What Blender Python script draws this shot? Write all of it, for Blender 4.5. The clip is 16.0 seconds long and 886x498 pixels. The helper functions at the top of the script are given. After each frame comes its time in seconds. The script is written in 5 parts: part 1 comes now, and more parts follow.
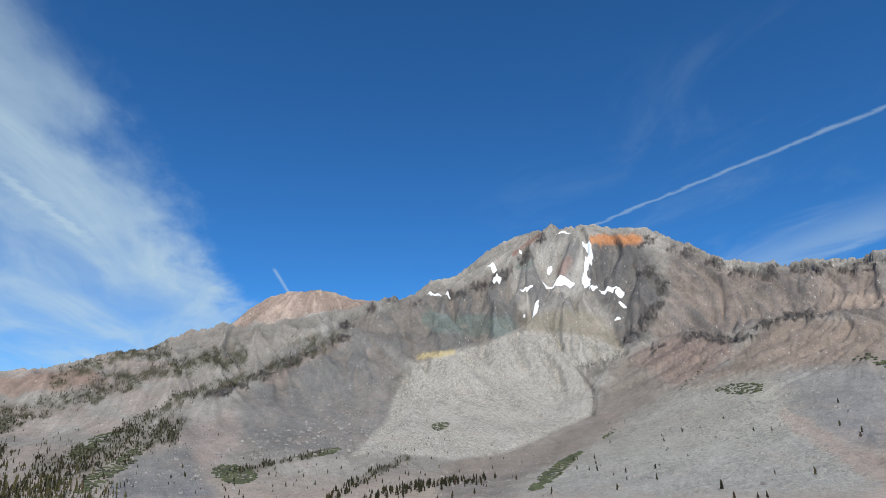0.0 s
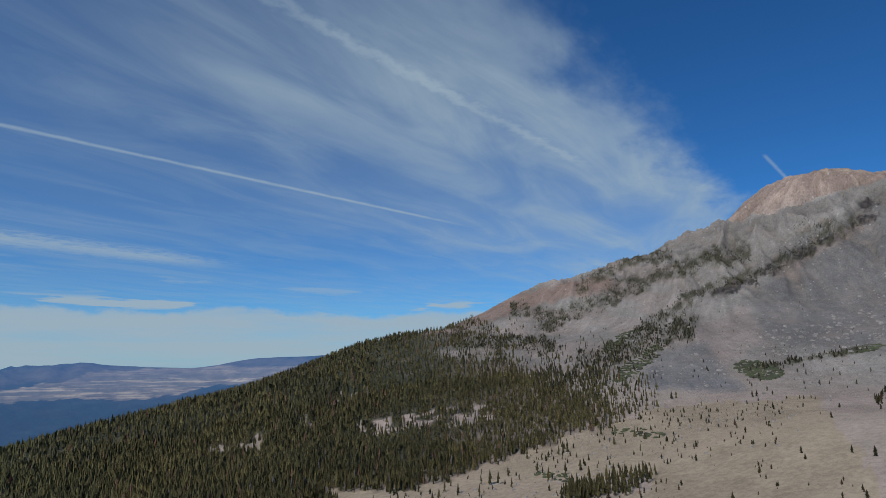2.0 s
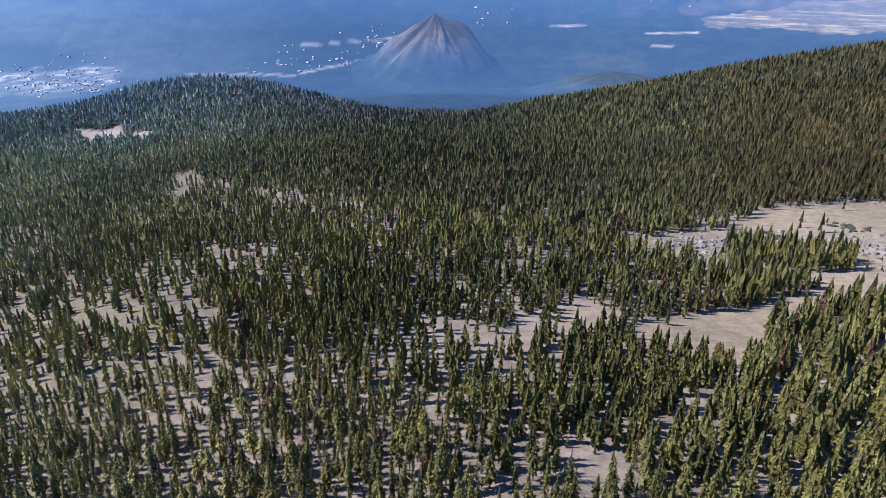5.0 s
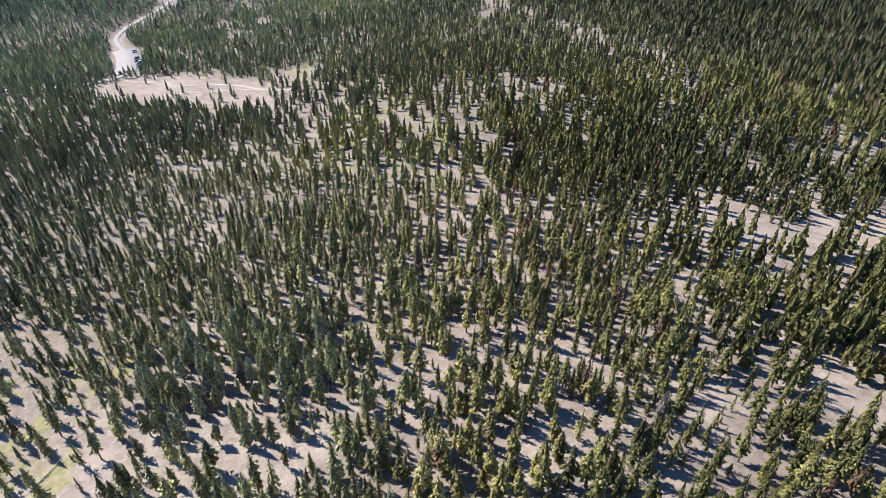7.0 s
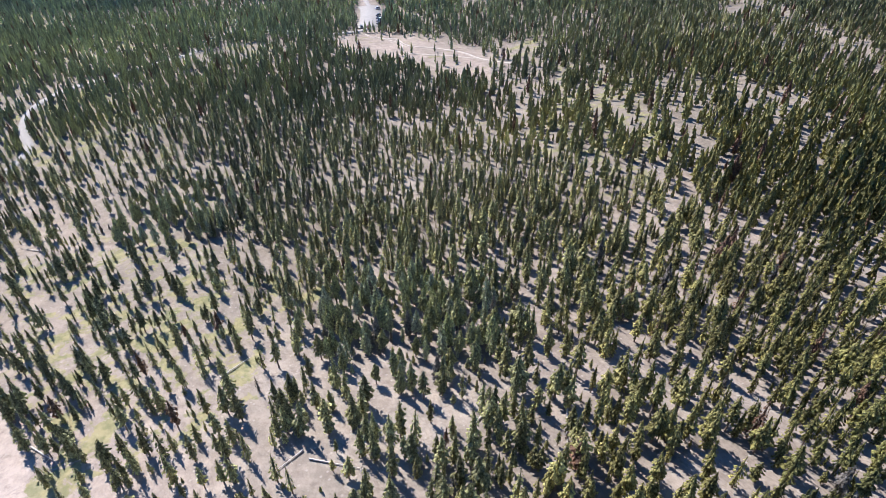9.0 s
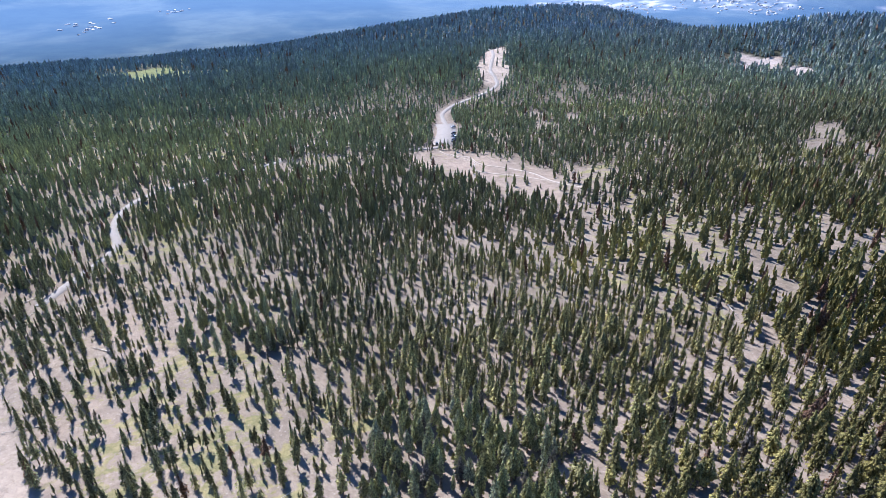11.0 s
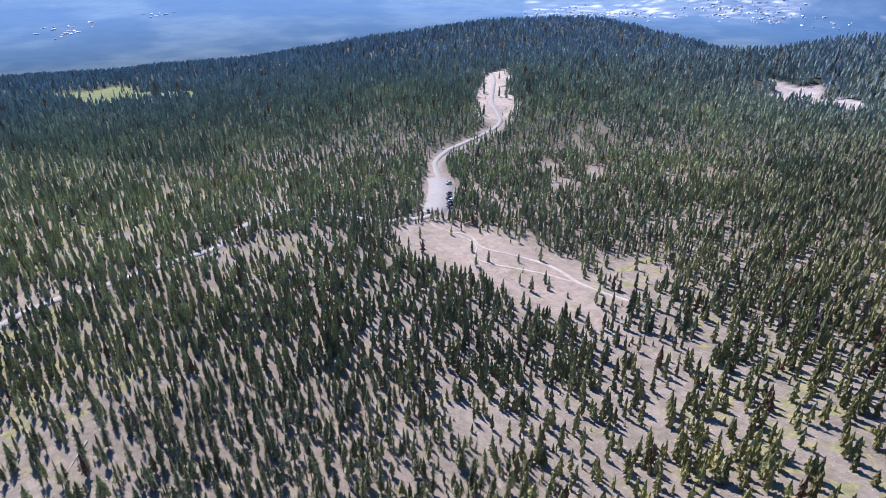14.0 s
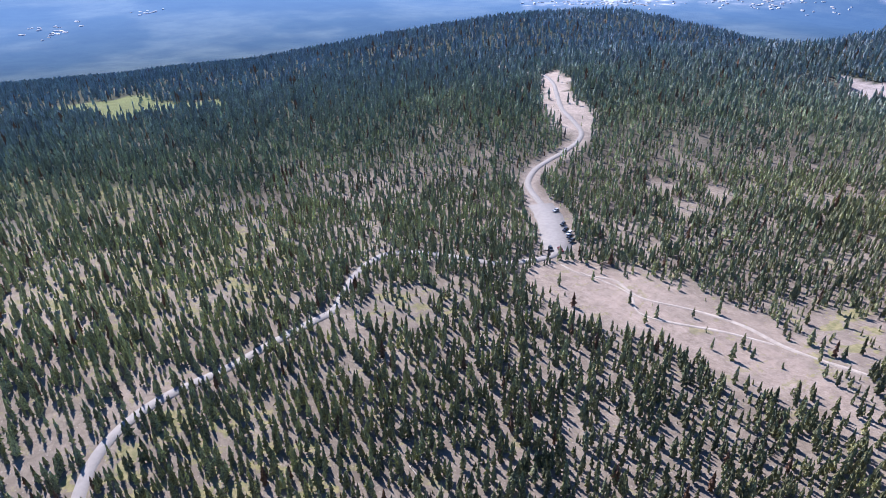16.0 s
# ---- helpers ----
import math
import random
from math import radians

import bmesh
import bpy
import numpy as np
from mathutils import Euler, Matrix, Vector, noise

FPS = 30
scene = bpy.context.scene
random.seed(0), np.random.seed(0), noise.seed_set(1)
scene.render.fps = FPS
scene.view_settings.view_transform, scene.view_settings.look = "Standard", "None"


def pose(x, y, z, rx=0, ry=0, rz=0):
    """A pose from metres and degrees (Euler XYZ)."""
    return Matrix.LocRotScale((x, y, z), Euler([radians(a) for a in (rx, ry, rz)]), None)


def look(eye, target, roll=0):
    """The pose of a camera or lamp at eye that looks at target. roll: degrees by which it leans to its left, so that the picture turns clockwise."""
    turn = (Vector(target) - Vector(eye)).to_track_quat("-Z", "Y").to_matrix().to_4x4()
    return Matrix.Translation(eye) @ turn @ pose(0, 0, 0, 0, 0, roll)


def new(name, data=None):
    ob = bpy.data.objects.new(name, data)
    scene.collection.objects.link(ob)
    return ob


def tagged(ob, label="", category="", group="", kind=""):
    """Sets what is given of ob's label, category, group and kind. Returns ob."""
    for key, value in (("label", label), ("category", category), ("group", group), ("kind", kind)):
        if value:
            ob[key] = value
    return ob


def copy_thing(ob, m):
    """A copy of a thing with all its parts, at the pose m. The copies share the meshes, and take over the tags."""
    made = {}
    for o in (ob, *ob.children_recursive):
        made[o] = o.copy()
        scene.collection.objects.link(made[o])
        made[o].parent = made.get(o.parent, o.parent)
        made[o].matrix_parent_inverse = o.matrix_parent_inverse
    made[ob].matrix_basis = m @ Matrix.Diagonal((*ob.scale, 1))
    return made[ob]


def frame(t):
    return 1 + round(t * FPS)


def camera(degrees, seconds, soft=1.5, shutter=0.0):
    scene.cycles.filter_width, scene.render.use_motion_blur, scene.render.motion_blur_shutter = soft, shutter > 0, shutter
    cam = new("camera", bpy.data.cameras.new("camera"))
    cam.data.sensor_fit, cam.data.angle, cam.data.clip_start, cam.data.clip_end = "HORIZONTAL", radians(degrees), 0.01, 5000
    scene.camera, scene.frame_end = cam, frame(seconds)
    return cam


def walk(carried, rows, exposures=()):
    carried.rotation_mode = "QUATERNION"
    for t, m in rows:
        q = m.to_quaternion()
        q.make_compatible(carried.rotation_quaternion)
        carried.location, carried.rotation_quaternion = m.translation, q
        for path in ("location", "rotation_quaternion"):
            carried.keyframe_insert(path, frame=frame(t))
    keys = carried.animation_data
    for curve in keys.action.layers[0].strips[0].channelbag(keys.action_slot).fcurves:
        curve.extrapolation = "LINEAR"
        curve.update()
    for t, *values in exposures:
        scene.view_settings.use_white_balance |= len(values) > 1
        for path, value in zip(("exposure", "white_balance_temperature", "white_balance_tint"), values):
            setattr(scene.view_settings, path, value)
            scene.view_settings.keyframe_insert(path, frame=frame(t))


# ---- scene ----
# ---- camera ----
cam = camera(70.4, 16.0, soft=0.75)
METRES, EYE, TILT, LEAN, TURN = 189.0, 122.85, 18.0, 1.0, 0.0
ROWS = [
    (0.0, 0.0, 0.0, 0.0, 0.0, 0.0, -0.0),
    (0.5, -0.0038, -0.0, 0.0003, 12.34, 0.37, 3.85),
    (1.0, -0.0077, -0.0015, 0.0008, 24.91, 1.61, 7.52),
    (1.5, -0.0097, -0.0027, 0.0021, 35.06, 0.97, 10.23),
    (2.0, -0.0115, -0.0034, 0.0027, 42.14, -4.39, 11.91),
    (2.5, -0.0128, -0.0057, 0.0011, 49.68, -9.47, 13.38),
    (3.0, -0.0146, -0.0079, 0.0014, 59.45, -13.57, 14.97),
    (3.5, -0.0153, -0.0096, -0.0001, 69.98, -16.37, 16.26),
    (4.0, -0.0155, -0.0116, -0.0022, 80.53, -18.2, 17.08),
    (4.5, -0.0153, -0.0133, -0.0043, 91.0, -19.65, 17.38),
    (5.0, -0.0155, -0.0141, -0.0057, 100.58, -20.9, 17.31),
    (7.5, -0.0164, -0.016, -0.0099, 136.02, -28.87, 13.5),
    (8.0, -0.0167, -0.0168, -0.0102, 142.56, -30.09, 12.28),
    (10.5, -0.02, -0.0127, 0.0049, 155.16, -14.1, 9.27),
    (11.0, -0.0334, -0.0386, 0.0179, 156.26, -13.67, 8.61),
    (11.5, -0.0666, -0.0939, 0.0351, 156.38, -13.77, 8.37),
    (12.0, -0.1077, -0.1526, 0.0528, 156.35, -13.84, 8.27),
    (12.5, -0.1498, -0.2173, 0.0726, 156.26, -13.87, 8.25),
    (13.0, -0.1957, -0.2956, 0.097, 156.16, -13.88, 8.17),
    (13.5, -0.243, -0.3796, 0.1234, 155.96, -13.87, 8.11),
    (14.0, -0.2472, -0.4698, 0.1533, 155.72, -13.6, 8.18),
    (14.1, -0.2422, -0.4879, 0.1592, 155.68, -11.62, 8.24),
    (14.2, -0.2371, -0.506, 0.165, 155.64, -13.68, 8.29),
    (14.5, -0.222, -0.5603, 0.1826, 155.52, -14.18, 8.46),
    (15.0, -0.1785, -0.6471, 0.2125, 155.67, -14.15, 8.7),
    (15.5, -0.1247, -0.7295, 0.2415, 155.81, -14.27, 8.81),
    (16.0, -0.0681, -0.8116, 0.2707, 154.25, -14.65, 9.37),
]
EXPOSURES = [(0.0, 0.25, 6550, 6), (0.5, 0.05, 6500, 7), (1.0, -0.25, 6400, 8), (2.0, -0.4, 6350, 9), (3.0, -0.42, 6350, 13), (4.0, -0.2, 6250, 15), (4.5, 0.08, 6250, 17), (5.0, 0.74, 6150, 18), (7.5, 1.27, 6500, 13), (10.5, 1.2, 6000, 16), (16.0, 1.04, 6000, 21)]
walk(cam, [(t, pose(0, 0, EYE, TILT, LEAN, TURN) @ pose(METRES * x, METRES * y, METRES * z, 90 + pitch, roll, yaw)) for t, x, y, z, yaw, pitch, roll in ROWS], EXPOSURES)

# ---- sun and sky ----
SUN_AZ, SUN_EL = 186.0, 45.0
sun_way = Vector((-math.sin(radians(SUN_AZ)) * math.cos(radians(SUN_EL)), math.cos(radians(SUN_AZ)) * math.cos(radians(SUN_EL)), math.sin(radians(SUN_EL))))
sun_data = bpy.data.lights.new("sun", "SUN")
sun_data.energy, sun_data.angle, sun_data.color = 4.6, radians(0.53), (1.0, 0.965, 0.92)
sun = new("sun", sun_data)
sun.matrix_world = look(sun_way * 100, (0, 0, 0))


class Graph:
    """Short notation for node trees."""

    def __init__(self, tree):
        self.tree = tree

    def node(self, kind, **settings):
        n = self.tree.nodes.new(kind)
        for key, value in settings.items():
            setattr(n, key, value)
        return n

    def put(self, socket, value):
        if isinstance(value, bpy.types.NodeSocket):
            self.tree.links.new(value, socket)
        elif value is not None:
            socket.default_value = value

    def math(self, op, a, b=None, c=None, clamp=False):
        n = self.node("ShaderNodeMath", operation=op, use_clamp=clamp)
        for i, v in enumerate((a, b, c)):
            self.put(n.inputs[i], v)
        return n.outputs[0]

    def add(self, a, b):
        return self.math("ADD", a, b)

    def mul(self, a, b):
        return self.math("MULTIPLY", a, b)

    def ramp(self, x, lo, hi, out_lo=0.0, out_hi=1.0):
        n = self.node("ShaderNodeMapRange", interpolation_type="SMOOTHSTEP")
        for i, v in enumerate((x, lo, hi, out_lo, out_hi)):
            self.put(n.inputs[i], v)
        return n.outputs[0]

    def vec(self, x, y, z=0.0):
        n = self.node("ShaderNodeCombineXYZ")
        for i, v in enumerate((x, y, z)):
            self.put(n.inputs[i], v)
        return n.outputs[0]

    def noise(self, vector, scale=1.0, detail=4.0, rough=0.55, distortion=0.0):
        n = self.node("ShaderNodeTexNoise")
        self.put(n.inputs["Vector"], vector)
        for key, v in (("Scale", scale), ("Detail", detail), ("Roughness", rough), ("Distortion", distortion)):
            n.inputs[key].default_value = v
        return n.outputs["Fac"]

    def mix(self, fac, a, b, mode="MIX"):
        n = self.node("ShaderNodeMix", data_type="RGBA", blend_type=mode)
        for i, v in ((0, fac), (6, a), (7, b)):
            if isinstance(v, tuple) and len(v) == 3:
                v = (*v, 1.0)
            self.put(n.inputs[i], v)
        return n.outputs[2]


def build_sky():
    world = bpy.data.worlds.new("sky")
    world.use_nodes = True
    scene.world = world
    g = Graph(world.node_tree)
    back = world.node_tree.nodes["Background"]
    sky = g.node("ShaderNodeTexSky", sky_type="NISHITA", sun_disc=False, sun_elevation=radians(SUN_EL), sun_rotation=radians(360 - SUN_AZ), altitude=2600.0,
                 air_density=1.0, dust_density=0.25, ozone_density=2.5)
    split = g.node("ShaderNodeSeparateXYZ")
    g.put(split.inputs[0], g.node("ShaderNodeTexCoord").outputs["Generated"])
    x, y, z = split.outputs
    up = g.math("MAXIMUM", z, 0.012)
    px, py = g.math("DIVIDE", x, up), g.math("DIVIDE", y, up)
    c, s = math.cos(radians(17)), math.sin(radians(17))
    # u runs along the cirrus streaks, v across them
    u = g.add(g.mul(px, -s), g.mul(py, c))
    v = g.add(g.mul(px, -c), g.mul(py, -s))
    above = g.ramp(z, -0.03, -0.01)
    # sheet of cirrus
    wob = g.noise(g.vec(g.mul(u, 0.8), g.mul(v, 1.6)), 1.6, 5.0, 0.6)
    edge = g.add(g.add(v, g.mul(u, 0.155)), g.mul(g.add(wob, -0.5), 0.75))
    sheet = g.ramp(edge, 0.64, 1.02)
    streak = g.noise(g.vec(g.mul(u, 0.5), g.mul(v, 1.5)), 1.3, 6.0, 0.58, 0.9)
    veil = g.noise(g.vec(g.mul(u, 0.5), g.mul(v, 0.8)), 0.9, 4.0, 0.5)
    crest = g.ramp(g.math("ABSOLUTE", g.add(edge, -0.98)), 0.0, 0.4, 0.2, 0.0)
    body = g.mul(sheet, g.add(g.math("MULTIPLY_ADD", g.ramp(streak, 0.32, 0.74), 0.40, 0.39), crest))
    body = g.mul(body, g.ramp(veil, 0.25, 0.6, 0.55, 1.0))
    thin = g.ramp(g.add(v, g.mul(wob, 1.5)), 1.8, 4.2, 1.0, 0.42)
    body = g.mul(g.mul(body, thin), g.ramp(u, 0.8, 1.9, 0.45, 1.0))

    def trail(a, b, width, strength, fade=0.15, rag=0.02):
        """A vapour trail between two points of the cloud plane (u, v)."""
        du, dv = b[0] - a[0], b[1] - a[1]
        n = math.hypot(du, dv)
        du, dv = du / n, dv / n
        along = g.add(g.mul(g.add(u, -a[0]), du), g.mul(g.add(v, -a[1]), dv))
        rough = g.noise(g.vec(g.mul(u, 6.0), g.mul(v, 6.0)), 1.5, 4.0, 0.6)
        across = g.add(g.add(g.mul(g.add(u, -a[0]), -dv), g.mul(g.add(v, -a[1]), du)), g.mul(g.add(rough, -0.5), rag))
        line = g.ramp(g.math("ABSOLUTE", across), 0.0, width, 1.0, 0.0)
        ends = g.mul(g.ramp(along, 0.0, fade * n), g.ramp(along, n * (1 - fade), n, 1.0, 0.0))
        return g.mul(g.mul(line, ends), g.mul(g.ramp(rough, 0.1, 0.6, 0.5, 1.0), strength))

    trails = [trail((0.6, 3.15), (4.6, 1.95), 0.045, 0.42, 0.2, 0.03), trail((2.75, -1.40), (0.3, -2.1), 0.024, 0.34, 0.12, 0.07),
              trail((3.47, -0.09), (4.3, -0.27), 0.018, 0.4, 0.12, 0.01), trail((0.7, 1.285), (3.5, 0.715), 0.05, 0.22, 0.2, 0.16),
              trail((1.5, 5.95), (5.7, 5.25), 0.6, 0.5, 0.35, 0.7)]
    # thin wisps on the clear side
    wisp = g.noise(g.vec(g.mul(u, 0.9), g.mul(v, 1.7)), 1.3, 6.0, 0.6, 0.8)
    clear_side = g.ramp(v, -0.6, -1.6)
    wisps = g.mul(g.mul(g.ramp(wisp, 0.47, 0.85), clear_side), 0.15)
    far_band = g.ramp(g.math("ABSOLUTE", g.add(g.add(v, 2.72), g.mul(g.add(wisp, -0.5), 0.8))), 0.0, 0.42, 0.25, 0.0)
    wisps = g.add(wisps, g.mul(far_band, g.ramp(u, 1.2, 2.2)))
    # layers low over the valley
    low_noise = g.noise(g.vec(g.mul(x, 2.2), g.mul(y, 2.2), g.mul(z, 26.0)), 2.0, 5.0, 0.55)
    layers = g.mul(g.mul(g.ramp(low_noise, 0.52, 0.66), g.ramp(z, 0.07, 0.10)), g.mul(g.ramp(z, 0.11, 0.19, 1.0, 0.0), 0.5))
    left_side = g.ramp(v, 1.0, 4.0)
    layers = g.mul(layers, left_side)
    top = g.noise(g.vec(g.mul(x, 6.0), g.mul(y, 6.0), g.mul(z, 14.0)), 1.5, 6.0, 0.6)
    bank_top = g.add(z, g.mul(g.add(top, -0.5), -0.055))
    bank = g.mul(g.ramp(bank_top, 0.058, 0.072, 1.0, 0.0), g.ramp(low_noise, 0.2, 0.6, 0.62, 0.95))
    lens = g.mul(g.ramp(low_noise, 0.53, 0.60), g.mul(g.ramp(z, 0.062, 0.07), g.ramp(z, 0.078, 0.09, 0.9, 0.0)))
    bank = g.mul(g.math("MAXIMUM", bank, lens), left_side)
    total = g.math("MAXIMUM", body, wisps)
    for t in trails:
        total = g.add(total, t)
    total = g.mul(g.math("MAXIMUM", g.math("MAXIMUM", total, layers), bank), above)
    tinted = g.mix(1.0, sky.outputs[0], SKY_TINT, "MULTIPLY")
    colour = g.mix(g.math("MINIMUM", total, 1.0), tinted, CLOUD_WHITE)
    g.put(back.inputs[0], colour)
    back.inputs[1].default_value = 0.1


SKY_TINT = (0.29, 0.77, 1.2)
CLOUD_WHITE = (4.4, 5.6, 6.5)
build_sky()

# ---- materials ----
def material(name, build):
    m = bpy.data.materials.new(name)
    m.use_nodes = True
    g = Graph(m.node_tree)
    g.shader, g.out = m.node_tree.nodes["Principled BSDF"], m.node_tree.nodes["Material Output"]
    build(g)
    return m


def world_place(g):
    return g.node("ShaderNodeNewGeometry").outputs["Position"]


def bump(g, heightfield, strength, distance):
    n = g.node("ShaderNodeBump")
    n.inputs["Strength"].default_value, n.inputs["Distance"].default_value = strength, distance
    g.put(n.inputs["Height"], heightfield)
    g.put(g.shader.inputs["Normal"], n.outputs[0])


def ground_nodes(g):
    """Scree, pumice and soil: the zone's colour with stones, ripples of sparse turf and crags; on the mountain their
    grain fits the first view.
    """
    p = world_place(g)
    zone = g.node("ShaderNodeVertexColor", layer_name="soil").outputs[0]
    masks = g.node("ShaderNodeSeparateColor")
    g.put(masks.inputs[0], g.node("ShaderNodeVertexColor", layer_name="rock").outputs[0])
    crag, ripple, steep = masks.outputs
    place = g.node("ShaderNodeSeparateXYZ")
    g.put(place.inputs[0], p)
    px, py, pz = place.outputs
    reach = g.math("SQRT", g.add(g.mul(px, px), g.mul(py, py)))
    # on the mountain the texture fans out from the first eye, to keep its grain even in that view
    fan_u, fan_v = g.mul(g.math("ARCTAN2", px, py), 1800.0), g.mul(g.math("LOGARITHM", g.math("MAXIMUM", reach, 1.0), math.e), 1000.0)
    plan, q = g.vec(px, g.mul(py, 0.65), pz), g.vec(fan_u, fan_v, 0.0)

    def both(scale, detail, rough):
        a, b = g.noise(plan, scale, detail, rough), g.noise(q, scale, detail, rough)
        return g.add(g.mul(a, g.math("SUBTRACT", 1.0, steep)), g.mul(b, steep))

    big, mid, small = both(0.008, 6.0, 0.6), both(0.05, 5.0, 0.6), both(0.3, 4.0, 0.8)
    tone = g.add(g.ramp(big, 0.3, 0.7, 0.86, 1.12), g.add(g.ramp(mid, 0.34, 0.66, -0.08, 0.08), g.mul(g.ramp(small, 0.36, 0.64, -0.24, 0.24), g.ramp(steep, 0.0, 1.0, 0.6, 1.0))))
    colour = g.mix(1.0, zone, g.vec(tone, tone, tone), "MULTIPLY")
    warm = g.mix(g.mul(g.ramp(g.noise(plan, 0.016, 5.0, 0.6), 0.52, 0.7), 0.25), colour, (0.29, 0.22, 0.18))
    wave = g.noise(q, 0.05, 5.0, 0.6, 2.6)
    turf = g.mul(g.ramp(g.math("ABSOLUTE", g.add(wave, -0.5)), 0.0, 0.05, 1.0, 0.0), ripple)
    turfed = g.mix(g.mul(turf, 0.75), warm, (0.46, 0.43, 0.37))
    cells = g.node("ShaderNodeTexVoronoi", feature="F1")
    g.put(cells.inputs["Vector"], q)
    cells.inputs["Scale"].default_value = 0.16
    stone = g.mul(g.ramp(cells.outputs["Distance"], 0.12, 0.36, 1.0, 0.0), g.ramp(mid, 0.46, 0.58))
    stony = g.mix(g.mul(stone, 0.2), turfed, g.mix(g.ramp(small, 0.42, 0.58), (0.09, 0.085, 0.08), (0.36, 0.34, 0.31)))
    rocky = g.ramp(g.noise(q, 0.06, 7.0, 0.7, 0.6), 0.47, 0.55)
    dots = g.node("ShaderNodeTexVoronoi", feature="F1")
    g.put(dots.inputs["Vector"], q)
    dots.inputs["Scale"].default_value = 0.11
    pick = g.node("ShaderNodeSeparateColor")
    g.put(pick.inputs[0], dots.outputs["Color"])
    boulder = g.mul(g.mul(g.ramp(dots.outputs["Distance"], 0.14, 0.24, 1.0, 0.0), g.ramp(pick.outputs[0], 0.52, 0.56)), steep)
    stony = g.mix(g.mul(boulder, 0.65), stony, g.mix(g.ramp(pick.outputs[1], 0.55, 0.6), (0.075, 0.075, 0.055), (0.42, 0.40, 0.37)))
    craggy = g.mix(g.mul(g.mul(rocky, crag), 0.8), stony, (0.085, 0.075, 0.07))
    floor = g.node("ShaderNodeSeparateColor")
    g.put(floor.inputs[0], g.node("ShaderNodeVertexColor", layer_name="floor").outputs[0])
    herb, woods_floor = floor.outputs[0], floor.outputs[1]
    tuft = g.add(g.mul(g.noise(p, 0.17, 3.0, 0.55, 0.8), 0.7), g.mul(g.noise(p, 0.9, 4.0, 0.65), 0.3))
    litter = g.mul(g.ramp(g.noise(p, 0.35, 6.0, 0.7, 0.5), 0.50, 0.66), woods_floor)
    littered = g.mix(g.mul(litter, 0.5), craggy, (0.135, 0.105, 0.085))
    sticks = g.node("ShaderNodeTexVoronoi", feature="F1")
    g.put(sticks.inputs["Vector"], p)
    sticks.inputs["Scale"].default_value = 0.7
    pebble = g.mul(g.ramp(sticks.outputs["Distance"], 0.10, 0.2, 1.0, 0.0), woods_floor)
    littered = g.mix(g.mul(pebble, 0.5), littered, (0.33, 0.29, 0.25))
    herbed = g.mix(g.mul(g.ramp(g.add(tuft, g.mul(herb, 0.10)), 0.60, 0.66), g.ramp(herb, 0.1, 0.5, 0.0, 0.75)), littered, g.mix(g.ramp(g.noise(p, 0.5, 4.0, 0.6), 0.35, 0.65), (0.13, 0.135, 0.05), (0.24, 0.21, 0.095)))
    g.put(g.shader.inputs["Base Color"], herbed)
    g.shader.inputs["Roughness"].default_value = 0.95
    g.shader.inputs["Specular IOR Level"].default_value = 0.12
    relief_tex = g.add(g.mul(both(0.024, 7.0, 0.6), 7.0), g.add(g.mul(mid, 2.0), g.mul(g.mul(rocky, crag), 14.0)))
    bump(g, relief_tex, 0.8, 1.0)


def far_nodes(g):
    """Distant valley; the blue haze before it is put in as a glow of its surface."""
    p = world_place(g)
    zone = g.node("ShaderNodeVertexColor", layer_name="soil").outputs[0]
    place = g.node("ShaderNodeSeparateXYZ")
    g.put(place.inputs[0], p)
    px, py, pz = place.outputs
    # fields and woods banded by height, to look like level strips from the camera
    strips = g.noise(g.vec(g.mul(px, 0.006), g.mul(py, 0.006), g.mul(pz, 0.11)), 1.0, 5.0, 0.6)
    n = g.noise(p, 0.012, 8.0, 0.65)
    open_land = g.node("ShaderNodeSeparateColor")
    g.put(open_land.inputs[0], zone)
    striped = g.math("MULTIPLY_ADD", g.ramp(strips, 0.38, 0.62, -0.6, 0.5), g.ramp(open_land.outputs[0], 0.1, 0.2), 1.0)
    tone = g.mul(g.ramp(n, 0.3, 0.7, 0.75, 1.25), striped)
    colour = g.mix(1.0, zone, g.vec(tone, tone, tone), "MULTIPLY")
    g.put(g.shader.inputs["Base Color"], colour)
    g.shader.inputs["Roughness"].default_value = 1.0
    g.shader.inputs["Specular IOR Level"].default_value = 0.0
    # haze added as blue light given off by the ground
    g.put(g.shader.inputs["Emission Color"], g.node("ShaderNodeVertexColor", layer_name="haze_glow").outputs[0])
    g.shader.inputs["Emission Strength"].default_value = FAR_HAZE_GLOW
    bump(g, g.mul(g.noise(p, 0.009, 8.0, 0.65), 16.0), 0.8, 1.0)


def needle_nodes(g):
    p = world_place(g)
    tint = g.node("ShaderNodeVertexColor", layer_name="tint").outputs[0]
    n = g.noise(p, 2.6, 4.0, 0.7)
    tone = g.ramp(n, 0.34, 0.66, 0.35, 1.65)
    bump(g, g.noise(p, 1.9, 3.0, 0.65), 1.0, 0.9)
    colour = g.mix(1.0, tint, g.vec(tone, tone, tone), "MULTIPLY")
    g.put(g.shader.inputs["Base Color"], colour)
    g.shader.inputs["Roughness"].default_value = 0.7
    g.shader.inputs["Specular IOR Level"].default_value = 0.25
    through_light = g.node("ShaderNodeBsdfTranslucent")
    g.put(through_light.inputs[0], g.mix(1.0, colour, (1.0, 1.08, 0.75), "MULTIPLY"))
    both = g.node("ShaderNodeMixShader")
    both.inputs[0].default_value = 0.36
    g.put(both.inputs[1], g.shader.outputs[0])
    g.put(both.inputs[2], through_light.outputs[0])
    g.put(g.out.inputs[0], both.outputs[0])


